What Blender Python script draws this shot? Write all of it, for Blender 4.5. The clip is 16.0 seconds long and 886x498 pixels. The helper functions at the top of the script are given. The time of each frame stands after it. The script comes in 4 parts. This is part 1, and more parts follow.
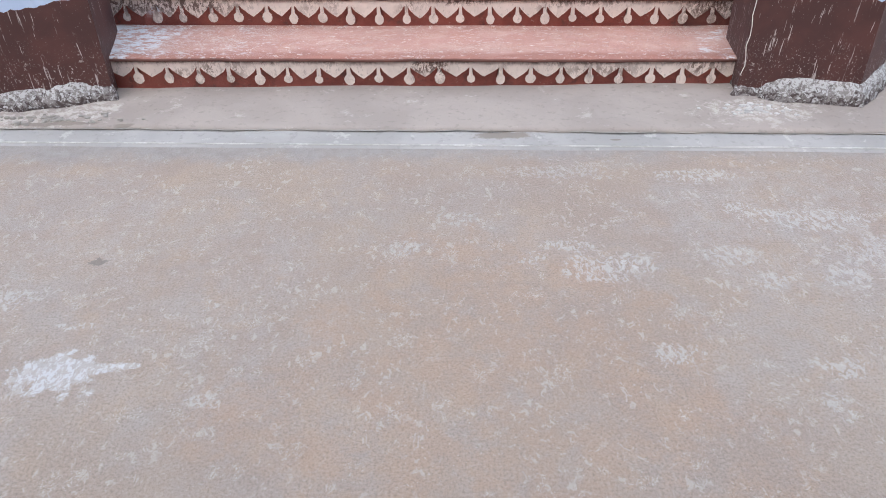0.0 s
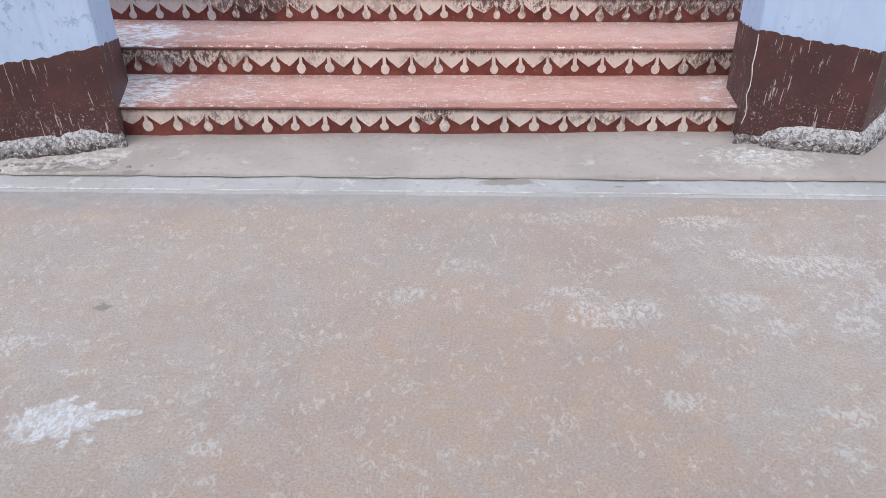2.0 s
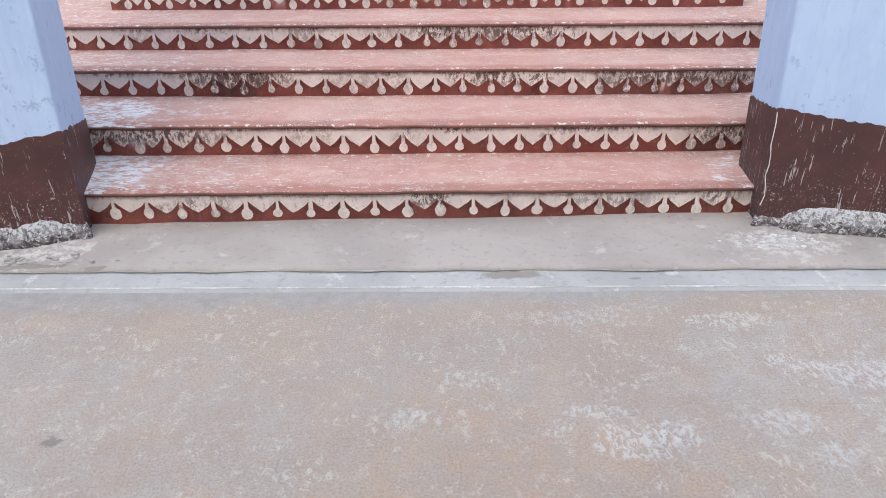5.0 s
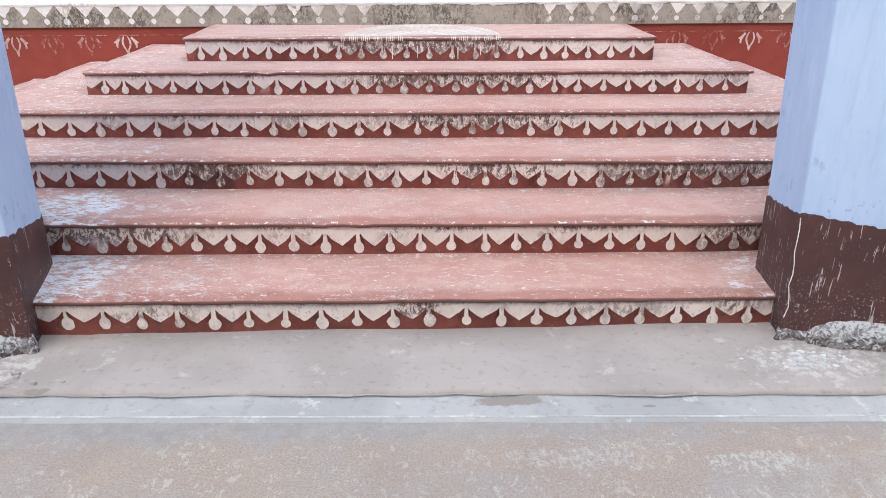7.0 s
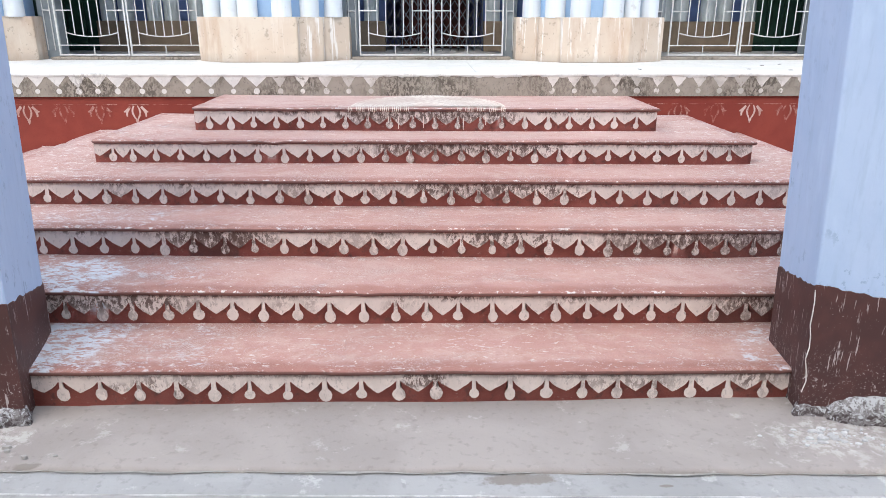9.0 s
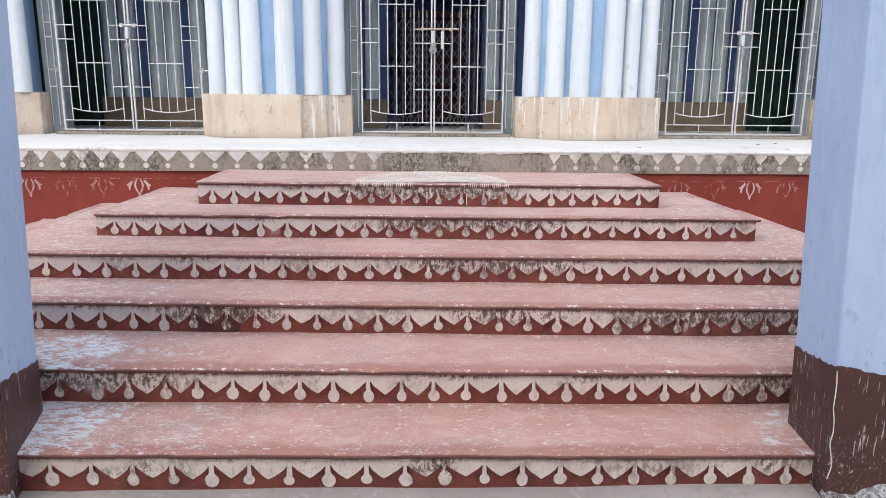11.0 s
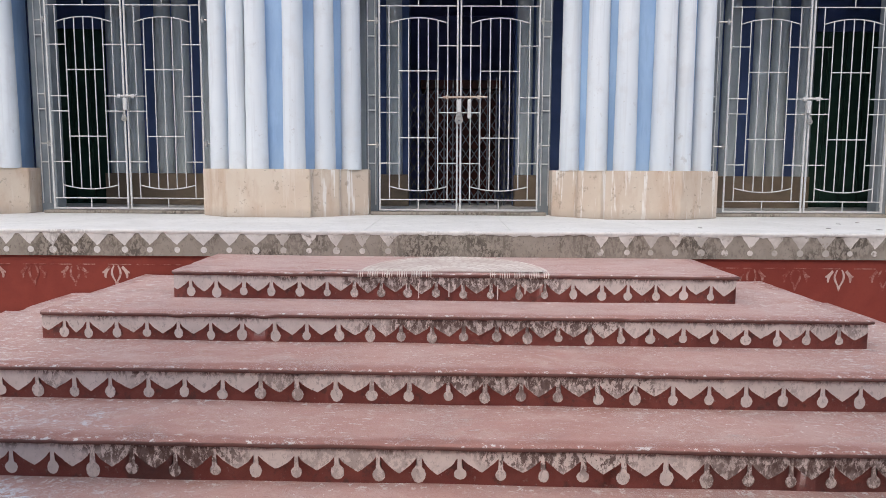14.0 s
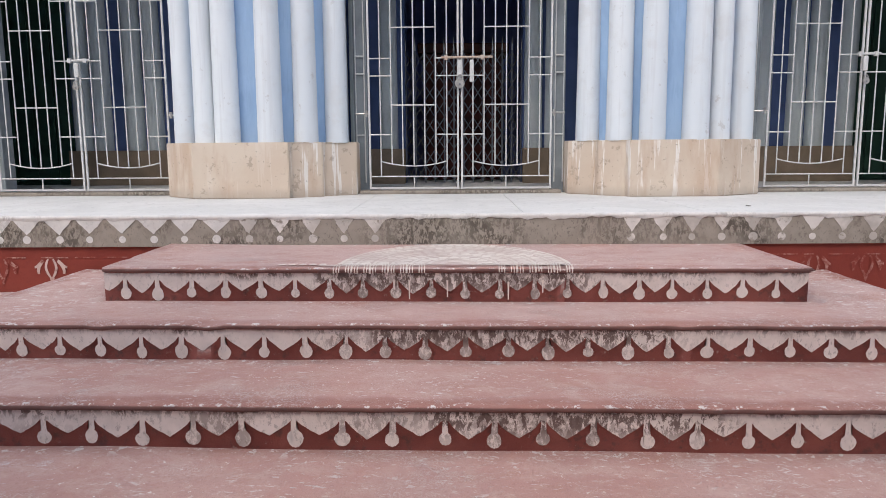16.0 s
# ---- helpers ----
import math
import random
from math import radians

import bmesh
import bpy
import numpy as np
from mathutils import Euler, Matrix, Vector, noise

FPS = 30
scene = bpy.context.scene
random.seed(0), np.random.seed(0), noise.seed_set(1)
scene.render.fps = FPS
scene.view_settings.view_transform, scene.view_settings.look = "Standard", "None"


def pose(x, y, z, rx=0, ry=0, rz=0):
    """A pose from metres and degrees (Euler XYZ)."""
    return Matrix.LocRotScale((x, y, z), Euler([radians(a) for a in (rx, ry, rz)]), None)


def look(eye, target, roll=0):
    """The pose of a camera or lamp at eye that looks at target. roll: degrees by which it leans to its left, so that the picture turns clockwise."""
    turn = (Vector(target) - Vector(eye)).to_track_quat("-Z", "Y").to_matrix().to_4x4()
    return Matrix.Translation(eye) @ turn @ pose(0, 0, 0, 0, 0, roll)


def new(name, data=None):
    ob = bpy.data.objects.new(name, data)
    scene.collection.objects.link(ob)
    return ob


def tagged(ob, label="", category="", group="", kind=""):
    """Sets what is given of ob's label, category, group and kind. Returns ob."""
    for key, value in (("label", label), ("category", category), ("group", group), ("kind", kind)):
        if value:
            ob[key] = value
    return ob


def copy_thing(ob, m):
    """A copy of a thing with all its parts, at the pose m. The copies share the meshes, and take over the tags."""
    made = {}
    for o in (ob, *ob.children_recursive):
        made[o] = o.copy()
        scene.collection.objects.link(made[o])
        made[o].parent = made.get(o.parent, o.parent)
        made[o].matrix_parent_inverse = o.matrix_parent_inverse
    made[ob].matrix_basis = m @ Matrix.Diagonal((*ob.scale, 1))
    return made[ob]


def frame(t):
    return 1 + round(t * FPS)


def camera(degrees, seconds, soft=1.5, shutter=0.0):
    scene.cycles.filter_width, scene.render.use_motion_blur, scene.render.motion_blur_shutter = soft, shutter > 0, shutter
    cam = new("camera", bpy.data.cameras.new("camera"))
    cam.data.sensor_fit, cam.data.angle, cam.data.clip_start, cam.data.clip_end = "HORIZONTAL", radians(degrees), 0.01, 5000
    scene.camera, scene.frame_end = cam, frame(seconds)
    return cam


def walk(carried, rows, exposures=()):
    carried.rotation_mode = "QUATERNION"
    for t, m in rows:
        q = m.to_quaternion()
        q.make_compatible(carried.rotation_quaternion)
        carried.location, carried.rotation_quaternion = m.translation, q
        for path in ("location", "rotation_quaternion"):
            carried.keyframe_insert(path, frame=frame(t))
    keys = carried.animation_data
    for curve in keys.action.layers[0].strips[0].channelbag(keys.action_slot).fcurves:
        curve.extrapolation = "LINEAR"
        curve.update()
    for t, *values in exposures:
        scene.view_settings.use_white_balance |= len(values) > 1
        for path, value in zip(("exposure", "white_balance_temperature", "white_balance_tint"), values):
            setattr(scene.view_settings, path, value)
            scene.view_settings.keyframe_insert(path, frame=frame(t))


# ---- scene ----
cam = camera(63.9, 16.0, soft=0.35)
PATH = [
    (0, (0.188, 1.768, 1.738), (0.178, 3.367, 0.538), -0.6),
    (0.5, (0.183, 1.768, 1.736), (0.164, 3.387, 0.561), -0.9),
    (1, (0.189, 1.77, 1.744), (0.172, 3.41, 0.6), -0.7),
    (1.5, (0.184, 1.768, 1.737), (0.171, 3.426, 0.619), -0.4),
    (2, (0.179, 1.767, 1.736), (0.162, 3.441, 0.643), -0.6),
    (2.5, (0.172, 1.775, 1.739), (0.162, 3.459, 0.66), -0.5),
    (3, (0.161, 1.796, 1.737), (0.149, 3.491, 0.674), -0.8),
    (3.5, (0.134, 1.84, 1.736), (0.134, 3.552, 0.703), -0.7),
    (4, (0.084, 1.918, 1.732), (0.101, 3.664, 0.756), -0.7),
    (4.2, (0.078, 1.959, 1.722), (0.112, 3.701, 0.74), -0.5),
    (6.3, (0.163, 2.491, 1.783), (0.191, 4.296, 0.923), -0.8),
    (6.5, (0.16, 2.514, 1.777), (0.193, 4.333, 0.944), -0.4),
    (7, (0.138, 2.598, 1.775), (0.189, 4.429, 0.971), -0.2),
    (7.5, (0.107, 2.651, 1.765), (0.16, 4.49, 0.982), -0.2),
    (8, (0.085, 2.654, 1.771), (0.143, 4.517, 1.046), 0.6),
    (8.5, (0.086, 2.646, 1.768), (0.133, 4.523, 1.077), 0.6),
    (9, (0.108, 2.653, 1.767), (0.159, 4.551, 1.139), 0.1),
    (11.5, (0.029, 2.784, 1.76), (0.099, 4.745, 1.374), 0.6),
    (12, (0.06, 2.954, 1.761), (0.053, 4.926, 1.428), -0.5),
    (12.5, (0.093, 3.191, 1.762), (0.006, 5.172, 1.497), -0.0),
    (13, (0.133, 3.338, 1.758), (0.038, 5.319, 1.504), -0.1),
    (13.5, (0.134, 3.472, 1.761), (0.068, 5.455, 1.509), 0.2),
    (14, (0.095, 3.763, 1.728), (0.081, 5.751, 1.508), 0.3),
    (14.5, (0.086, 3.99, 1.708), (0.103, 5.969, 1.418), 0.1),
    (15, (0.112, 4.245, 1.702), (0.06, 6.232, 1.483), 0.2),
    (15.5, (0.154, 4.503, 1.696), (0.062, 6.485, 1.449), 0.1),
    (16, (0.135, 4.711, 1.677), (0.106, 6.691, 1.395), -0.4),
]
EXPOSURE = [(0, 1.06, 6250, 8), (4, 1.09, 6200, 7), (6.5, 1.17, 6150, 6), (9, 1.13, 6150, 6), (11.5, 0.80, 6300, 8), (12.5, 0.64, 6400, 10), (16, 0.55, 6400, 10)]
walk(cam, [(t, look(eye, target, roll)) for t, eye, target, roll in PATH], EXPOSURE)

# ---- world and light ----
world = bpy.data.worlds.new("sky")
scene.world = world
world.use_nodes = True
wn = world.node_tree
sky = wn.nodes.new("ShaderNodeTexSky")
sky.sky_type, sky.sun_disc = "NISHITA", False
sky.sun_elevation, sky.sun_rotation = radians(48), radians(200)
sky.air_density, sky.dust_density, sky.ozone_density = 1.0, 3.0, 1.0
wn.links.new(sky.outputs[0], wn.nodes["Background"].inputs[0])
wn.nodes["Background"].inputs[1].default_value = 0.13
sun = new("sun", bpy.data.lights.new("sun", "SUN"))
sun.data.energy, sun.data.angle, sun.data.color = 1.6, radians(120), (1.0, 0.97, 0.93)
sun.matrix_world = look((-0.4, 8.6, 10), (0, 8, 0))


# ---- materials ----
class Mat:
    """A small node-graph writer."""

    def __init__(self, name, rough=0.8, spec=0.3):
        self.m = bpy.data.materials.new(name)
        self.m.use_nodes = True
        self.t = self.m.node_tree
        self.b = self.t.nodes["Principled BSDF"]
        self.b.inputs["Roughness"].default_value = rough
        self.b.inputs["Specular IOR Level"].default_value = spec
        self.pos = self.t.nodes.new("ShaderNodeNewGeometry").outputs["Position"]

    def put(self, value, socket):
        if hasattr(value, "is_output"):
            self.t.links.new(value, socket)
        else:
            socket.default_value = value

    def noise(self, scale, detail=5.0, stretch=(1, 1, 1), shift=(0, 0, 0), rough=0.6, warp=0.0):
        mp = self.t.nodes.new("ShaderNodeMapping")
        mp.inputs["Scale"].default_value, mp.inputs["Location"].default_value = stretch, shift
        self.t.links.new(self.pos, mp.inputs["Vector"])
        n = self.t.nodes.new("ShaderNodeTexNoise")
        n.inputs["Scale"].default_value, n.inputs["Detail"].default_value = scale, detail
        n.inputs["Roughness"].default_value, n.inputs["Distortion"].default_value = rough, warp
        self.t.links.new(mp.outputs[0], n.inputs["Vector"])
        return n.outputs[0]

    def math(self, op, a, b=0.0, clamp=False):
        n = self.t.nodes.new("ShaderNodeMath")
        n.operation, n.use_clamp = op, clamp
        self.put(a, n.inputs[0])
        self.put(b, n.inputs[1])
        return n.outputs[0]

    def step(self, value, lo, hi, a=0.0, b=1.0):
        n = self.t.nodes.new("ShaderNodeMapRange")
        n.interpolation_type = "SMOOTHSTEP"
        self.put(value, n.inputs[0])
        for i, v in enumerate((lo, hi, a, b)):
            n.inputs[i + 1].default_value = v
        return n.outputs[0]

    def mix(self, f, a, b, mode="MIX"):
        n = self.t.nodes.new("ShaderNodeMix")
        n.data_type, n.blend_type = "RGBA", mode
        self.put(f, n.inputs[0])
        for v, s in ((a, n.inputs[6]), (b, n.inputs[7])):
            self.put(v if hasattr(v, "is_output") else (*v, 1.0), s)
        return n.outputs[2]

    def axis(self, i):
        n = self.t.nodes.new("ShaderNodeSeparateXYZ")
        self.t.links.new(self.pos, n.inputs[0])
        return n.outputs[i]

    def spot(self, x, y, rx, ry, ragged=0.5, scale=6.0):
        """A ragged-edged patch round a place on the ground: 1 inside, 0 outside."""
        dx = self.math("DIVIDE", self.math("SUBTRACT", self.axis(0), x), rx)
        dy = self.math("DIVIDE", self.math("SUBTRACT", self.axis(1), y), ry)
        d = self.math("SQRT", self.math("ADD", self.math("MULTIPLY", dx, dx), self.math("MULTIPLY", dy, dy)))
        n = self.math("MULTIPLY", self.math("SUBTRACT", self.noise(scale, 7, rough=0.7, shift=(x, y, 0)), 0.5), ragged * 4)
        return self.step(self.math("ADD", d, n), 0.75, 1.1, 1.0, 0.0)

    def finish(self, colour, bump=None, strength=0.3, distance=0.01, rough=None):
        self.put(colour, self.b.inputs["Base Color"])
        if rough is not None:
            self.put(rough, self.b.inputs["Roughness"])
        if bump is not None:
            n = self.t.nodes.new("ShaderNodeBump")
            n.inputs["Strength"].default_value, n.inputs["Distance"].default_value = strength, distance
            self.put(bump, n.inputs["Height"])
            self.t.links.new(n.outputs[0], self.b.inputs["Normal"])
        return self.m


def plain(name, c1, c2, scale=6.0, rough=0.8, bump=0.2, spec=0.3, metal=0.0, fine=60.0):
    k = Mat(name, rough, spec)
    k.b.inputs["Metallic"].default_value = metal
    f = k.step(k.noise(scale, 6, warp=0.4), 0.35, 0.68)
    g = k.noise(fine, 4)
    c = k.mix(f, c1, c2)
    c = k.mix(k.math("MULTIPLY", k.step(g, 0.55, 0.75), 0.25), c, tuple(v * 0.6 for v in c1))
    return k.finish(c, k.math("ADD", g, f), bump, 0.006)


def floor_material():
    """Worn cement under many washes of lime: pinkish tan, ochre where it is rubbed, blue-grey where lime lies, with fine white flakes."""
    k = Mat("limewashed_cement_floor", 0.75, 0.35)
    c = k.mix(k.step(k.noise(0.9, 6, warp=0.6), 0.38, 0.62), (0.315, 0.258, 0.225), (0.34, 0.28, 0.236))
    c = k.mix(k.math("MULTIPLY", k.step(k.noise(2.3, 8, shift=(3, 1, 0), warp=0.6, rough=0.65), 0.46, 0.64), 0.6), c, (0.325, 0.292, 0.275))
    c = k.mix(k.math("MULTIPLY", k.step(k.noise(3.6, 9, shift=(7, 2, 0), warp=0.5, rough=0.72), 0.5, 0.68), 0.6), c, (0.395, 0.308, 0.238))
    c = k.mix(k.math("MULTIPLY", k.step(k.noise(7.5, 10, shift=(2, 9, 0), rough=0.75), 0.5, 0.7), 0.45), c, (0.275, 0.22, 0.19))
    # broad lime bloom, thin and bluish, with ragged edges
    for x, y, rx, ry, amount in ((-0.95, 3.75, 0.75, 0.75, 0.5), (1.7, 4.25, 0.75, 0.42, 0.75), (1.55, 3.45, 0.5, 0.5, 0.5), (-1.6, 4.35, 0.6, 0.5, 0.4), (0.35, 4.15, 0.55, 0.2, 0.3), (-0.3, 2.7, 0.7, 0.4, 0.3), (1.2, 2.5, 0.8, 0.5, 0.3)):
        m = k.math("MULTIPLY", k.spot(x, y, rx, ry, 0.55, 4.0), k.step(k.noise(9, 10, stretch=(1.1, 0.8, 1), rough=0.78, shift=(x, y, 0)), 0.40, 0.60))
        c = k.mix(k.math("MULTIPLY", m, amount * 0.6), c, (0.385, 0.37, 0.368))
    # the rubbed ochre middle, where people walk
    c = k.mix(k.math("MULTIPLY", k.math("MULTIPLY", k.spot(0.35, 3.3, 0.8, 0.9, 0.6, 3.0), k.step(k.noise(6, 9, rough=0.75, shift=(8, 8, 0)), 0.40, 0.60)), 0.6), c, (0.375, 0.27, 0.205))
    grain = k.noise(110, 8, shift=(1, 5, 0), rough=0.82)
    c = k.mix(k.math("MULTIPLY", k.step(grain, 0.51, 0.58), 0.55), c, (0.19, 0.15, 0.125))
    c = k.mix(k.math("MULTIPLY", k.step(grain, 0.48, 0.40), 0.35), c, (0.48, 0.42, 0.375))
    # flakes of lime: fine broken strokes gathered in loose groups
    groups = k.step(k.noise(3.2, 9, shift=(9, 0, 0), rough=0.72), 0.43, 0.55)
    flakes = k.math("MULTIPLY", k.step(k.noise(31, 7, stretch=(1.0, 0.72, 1), rough=0.68, shift=(4, 4, 0), warp=0.8), 0.575, 0.592), groups)
    c = k.mix(k.math("MULTIPLY", flakes, 0.6), c, (0.47, 0.435, 0.41))
    lace = k.step(k.math("ABSOLUTE", k.math("SUBTRACT", k.noise(70, 4, stretch=(1.1, 0.75, 1), warp=1.0, shift=(3, 8, 0)), 0.5)), 0.010, 0.026, 1.0, 0.0)
    lace = k.math("MULTIPLY", lace, k.step(k.noise(7.5, 9, rough=0.72, shift=(1, 6, 0)), 0.55, 0.61))
    c = k.mix(k.math("MULTIPLY", lace, 0.75), c, (0.56, 0.54, 0.52))
    crumbs = k.math("MULTIPLY", k.step(k.noise(85, 4, rough=0.7, shift=(2, 7, 0)), 0.655, 0.675), k.step(k.noise(2.2, 5, shift=(5, 3, 0)), 0.40, 0.60))
    c = k.mix(k.math("MULTIPLY", crumbs, 0.75), c, (0.58, 0.555, 0.52))
    c = k.mix(k.math("MULTIPLY", k.step(k.noise(95, 3, shift=(9, 4, 0)), 0.70, 0.73), 0.5), c, (0.18, 0.145, 0.125))
    crust = k.step(k.noise(40, 8, stretch=(1.2, 0.75, 1), rough=0.72, shift=(6, 3, 0), warp=0.6), 0.50, 0.53)
    for x, y, rx, ry, ragged, amount in ((-1.12, 3.41, 0.135, 0.1, 0.8, 1.0), (-0.96, 3.43, 0.07, 0.026, 0.7, 0.95), (-0.88, 3.44, 0.04, 0.014, 0.6, 0.94), (0.79, 3.94, 0.17, 0.085, 0.7, 0.9), (0.945, 3.985, 0.1, 0.06, 0.7, 0.85), (0.68, 4.1, 0.12, 0.045, 0.8, 0.8),
                                         (0.53, 4.02, 0.06, 0.04, 0.8, 0.75), (0.0, 4.1, 0.08, 0.05, 0.8, 0.75), (0.23, 4.31, 0.09, 0.06, 0.8, 0.65), (1.34, 4.03, 0.13, 0.08, 0.6, 0.7), (1.48, 4.36, 0.1, 0.06, 0.8, 0.9),
                                         (1.74, 4.27, 0.24, 0.09, 0.8, 0.9), (2.0, 4.05, 0.24, 0.12, 0.9, 0.7), (1.44, 3.87, 0.08, 0.05, 0.8, 0.8), (1.74, 3.89, 0.1, 0.06, 0.8, 0.8), (-1.13, 3.64, 0.09, 0.02, 0.5, 0.9), (-1.45, 3.78, 0.1, 0.07, 0.8, 0.8),
                                         (-0.7, 3.75, 0.045, 0.035, 0.6, 0.9), (0.98, 3.48, 0.08, 0.06, 0.8, 0.8), (1.5, 3.41, 0.09, 0.06, 0.8, 0.8), (1.4, 3.25, 0.05, 0.06, 0.8, 0.8), (-0.58, 3.28, 0.05, 0.03, 0.8, 0.8),
                                         (1.38, 4.64, 0.2, 0.06, 0.9, 0.85), (0.7, 4.68, 0.25, 0.06, 0.95, 0.6)):
        thick = amount > 0.93
        m = k.math("MULTIPLY", k.spot(x, y, rx, ry, ragged, 16.0 if thick else 11.0), crust if not thick else k.step(crust, -0.8, 1.2))
        c = k.mix(k.math("MULTIPLY", m, 0.85 if thick else amount * 0.7), c, (0.54, 0.56, 0.59) if thick else (0.48, 0.475, 0.475))
    c = k.mix(k.math("MULTIPLY", k.spot(-1.21, 4.01, 0.042, 0.024, 1.0, 22.0), 0.8), c, (0.17, 0.15, 0.14))
    # the greyed strip beside the kerb
    edge = k.step(k.math("ADD", k.axis(1), k.math("MULTIPLY", k.noise(5, 8, rough=0.7), 0.36)), 4.93, 5.09)
    c = k.mix(k.math("MULTIPLY", edge, 0.7), c, k.mix(k.step(k.noise(14, 9, rough=0.75), 0.4, 0.62), (0.30, 0.295, 0.30), (0.24, 0.232, 0.23)))
    relief = k.math("ADD", k.math("MULTIPLY", grain, 1.2), k.math("MULTIPLY", k.noise(9, 6), 2.0))
    relief = k.math("ADD", relief, k.math("MULTIPLY", k.math("ADD", flakes, lace), 0.5))
    return k.finish(c, relief, 0.6, 0.009)


def cement(name, c1, c2, white=0.3, spots=(), crusts=()):
    k = Mat(name, 0.85, 0.25)
    c = k.mix(k.step(k.noise(1.6, 7, warp=0.8), 0.36, 0.64), c1, c2)
    c = k.mix(k.math("MULTIPLY", k.step(k.noise(26, 7), 0.53, 0.7), 0.45), c, tuple(v * 0.68 for v in c1))
    c = k.mix(k.math("MULTIPLY", k.step(k.noise(7, 9, rough=0.72, shift=(2, 8, 0)), 0.58, 0.66), white), c, (0.7, 0.68, 0.66))
    for x, y, rx, ry in crusts:
        m = k.math("MULTIPLY", k.spot(x, y, rx, ry, 0.7, 9.0), k.step(k.noise(20, 10, rough=0.8, shift=(1, 1, 0)), 0.46, 0.54))
        c = k.mix(k.math("MULTIPLY", m, 0.55), c, (0.52, 0.50, 0.475))
    for x, y, rx, ry in spots:
        c = k.mix(k.math("MULTIPLY", k.spot(x, y, rx, ry, 0.5, 12.0), 0.85), c, (0.20, 0.175, 0.155))
    return k.finish(c, k.math("ADD", k.noise(60, 5), k.math("MULTIPLY", k.noise(11, 6), 2.0)), 0.3, 0.006)


def step_material():
    """Worn red-oxide cement, dusty on the treads, redder along the rubbed nosings, with lime specks and spills."""
    k = Mat("red_oxide_step", 0.56, 0.5)
    c = k.mix(k.step(k.noise(1.5, 6, stretch=(0.6, 1, 1), warp=0.6), 0.36, 0.64), (0.475, 0.268, 0.228), (0.515, 0.322, 0.28))
    c = k.mix(k.math("MULTIPLY", k.step(k.noise(6, 9, stretch=(0.9, 0.9, 1), warp=0.6, shift=(3, 3, 3), rough=0.7), 0.46, 0.64), 0.7), c, (0.565, 0.392, 0.348))
    c = k.mix(k.math("MULTIPLY", k.step(k.noise(9, 9, stretch=(0.8, 0.9, 1), shift=(1, 7, 3), rough=0.75), 0.50, 0.66), 0.6), c, (0.44, 0.235, 0.18))
    grain = k.noise(85, 9, stretch=(1.0, 0.8, 1), rough=0.82)
    c = k.mix(k.math("MULTIPLY", k.step(grain, 0.50, 0.64), 0.45), c, (0.31, 0.155, 0.13))
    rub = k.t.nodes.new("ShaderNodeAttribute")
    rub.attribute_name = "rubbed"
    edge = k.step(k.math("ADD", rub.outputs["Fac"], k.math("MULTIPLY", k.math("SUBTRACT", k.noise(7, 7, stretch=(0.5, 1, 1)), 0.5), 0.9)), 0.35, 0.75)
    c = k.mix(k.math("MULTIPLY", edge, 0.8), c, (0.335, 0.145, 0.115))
    specks = k.math("MULTIPLY", k.step(k.noise(40, 9, stretch=(0.5, 0.95, 1), rough=0.76, warp=0.6), 0.575, 0.597), k.step(k.noise(2.1, 8, shift=(5, 5, 5), rough=0.68), 0.40, 0.58))
    c = k.mix(k.math("MULTIPLY", specks, 0.85), c, (0.70, 0.65, 0.635))
    dots = k.math("MULTIPLY", k.step(k.noise(55, 4, stretch=(0.8, 0.7, 1), shift=(8, 8, 8)), 0.655, 0.675), k.step(k.noise(1.6, 4, shift=(1, 2, 3)), 0.44, 0.56))
    c = k.mix(k.math("MULTIPLY", dots, 0.9), c, (0.74, 0.69, 0.66))
    lace = k.step(k.math("ABSOLUTE", k.math("SUBTRACT", k.noise(58, 4, stretch=(0.9, 0.7, 1), warp=1.0, shift=(3, 8, 0)), 0.5)), 0.010, 0.026, 1.0, 0.0)
    lace = k.math("MULTIPLY", lace, k.step(k.noise(3.4, 8, stretch=(0.7, 1.2, 1), rough=0.7, shift=(1, 6, 0)), 0.50, 0.62))
    c = k.mix(k.math("MULTIPLY", lace, 0.7), c, (0.68, 0.61, 0.59))
    # ragged paler pink, growing towards the upper treads
    upper_pale = k.math("MULTIPLY", k.step(k.axis(1), 7.5, 8.4), k.step(k.noise(5, 9, stretch=(0.6, 1, 1), rough=0.74, shift=(9, 3, 1)), 0.36, 0.60))
    c = k.mix(k.math("MULTIPLY", upper_pale, 0.55), c, (0.60, 0.455, 0.425))
    ends = k.math("MULTIPLY", k.step(k.math("ABSOLUTE", k.math("SUBTRACT", k.axis(0), 0.13)), 1.6, 2.3), k.step(k.noise(30, 7, stretch=(0.6, 0.9, 1), rough=0.68, shift=(2, 9, 4)), 0.57, 0.59))
    c = k.mix(k.math("MULTIPLY", ends, 0.75), c, (0.70, 0.66, 0.64))
    # paint dripped along the foot of each riser
    foot = 0.0
    for y in (6.125, 6.71, 7.26, 7.86, 8.38, 9.32):
        near = k.math("MULTIPLY", k.step(k.axis(1), y - 0.11, y - 0.02), k.step(k.axis(1), y, y + 0.01, 1.0, 0.0))
        foot = near if foot == 0.0 else k.math("ADD", foot, near)
    drips = k.math("MULTIPLY", foot, k.step(k.noise(26, 6, stretch=(1.0, 0.8, 1), shift=(4, 2, 6), rough=0.7), 0.565, 0.60))
    c = k.mix(k.math("MULTIPLY", drips, 0.9), c, (0.74, 0.70, 0.675))
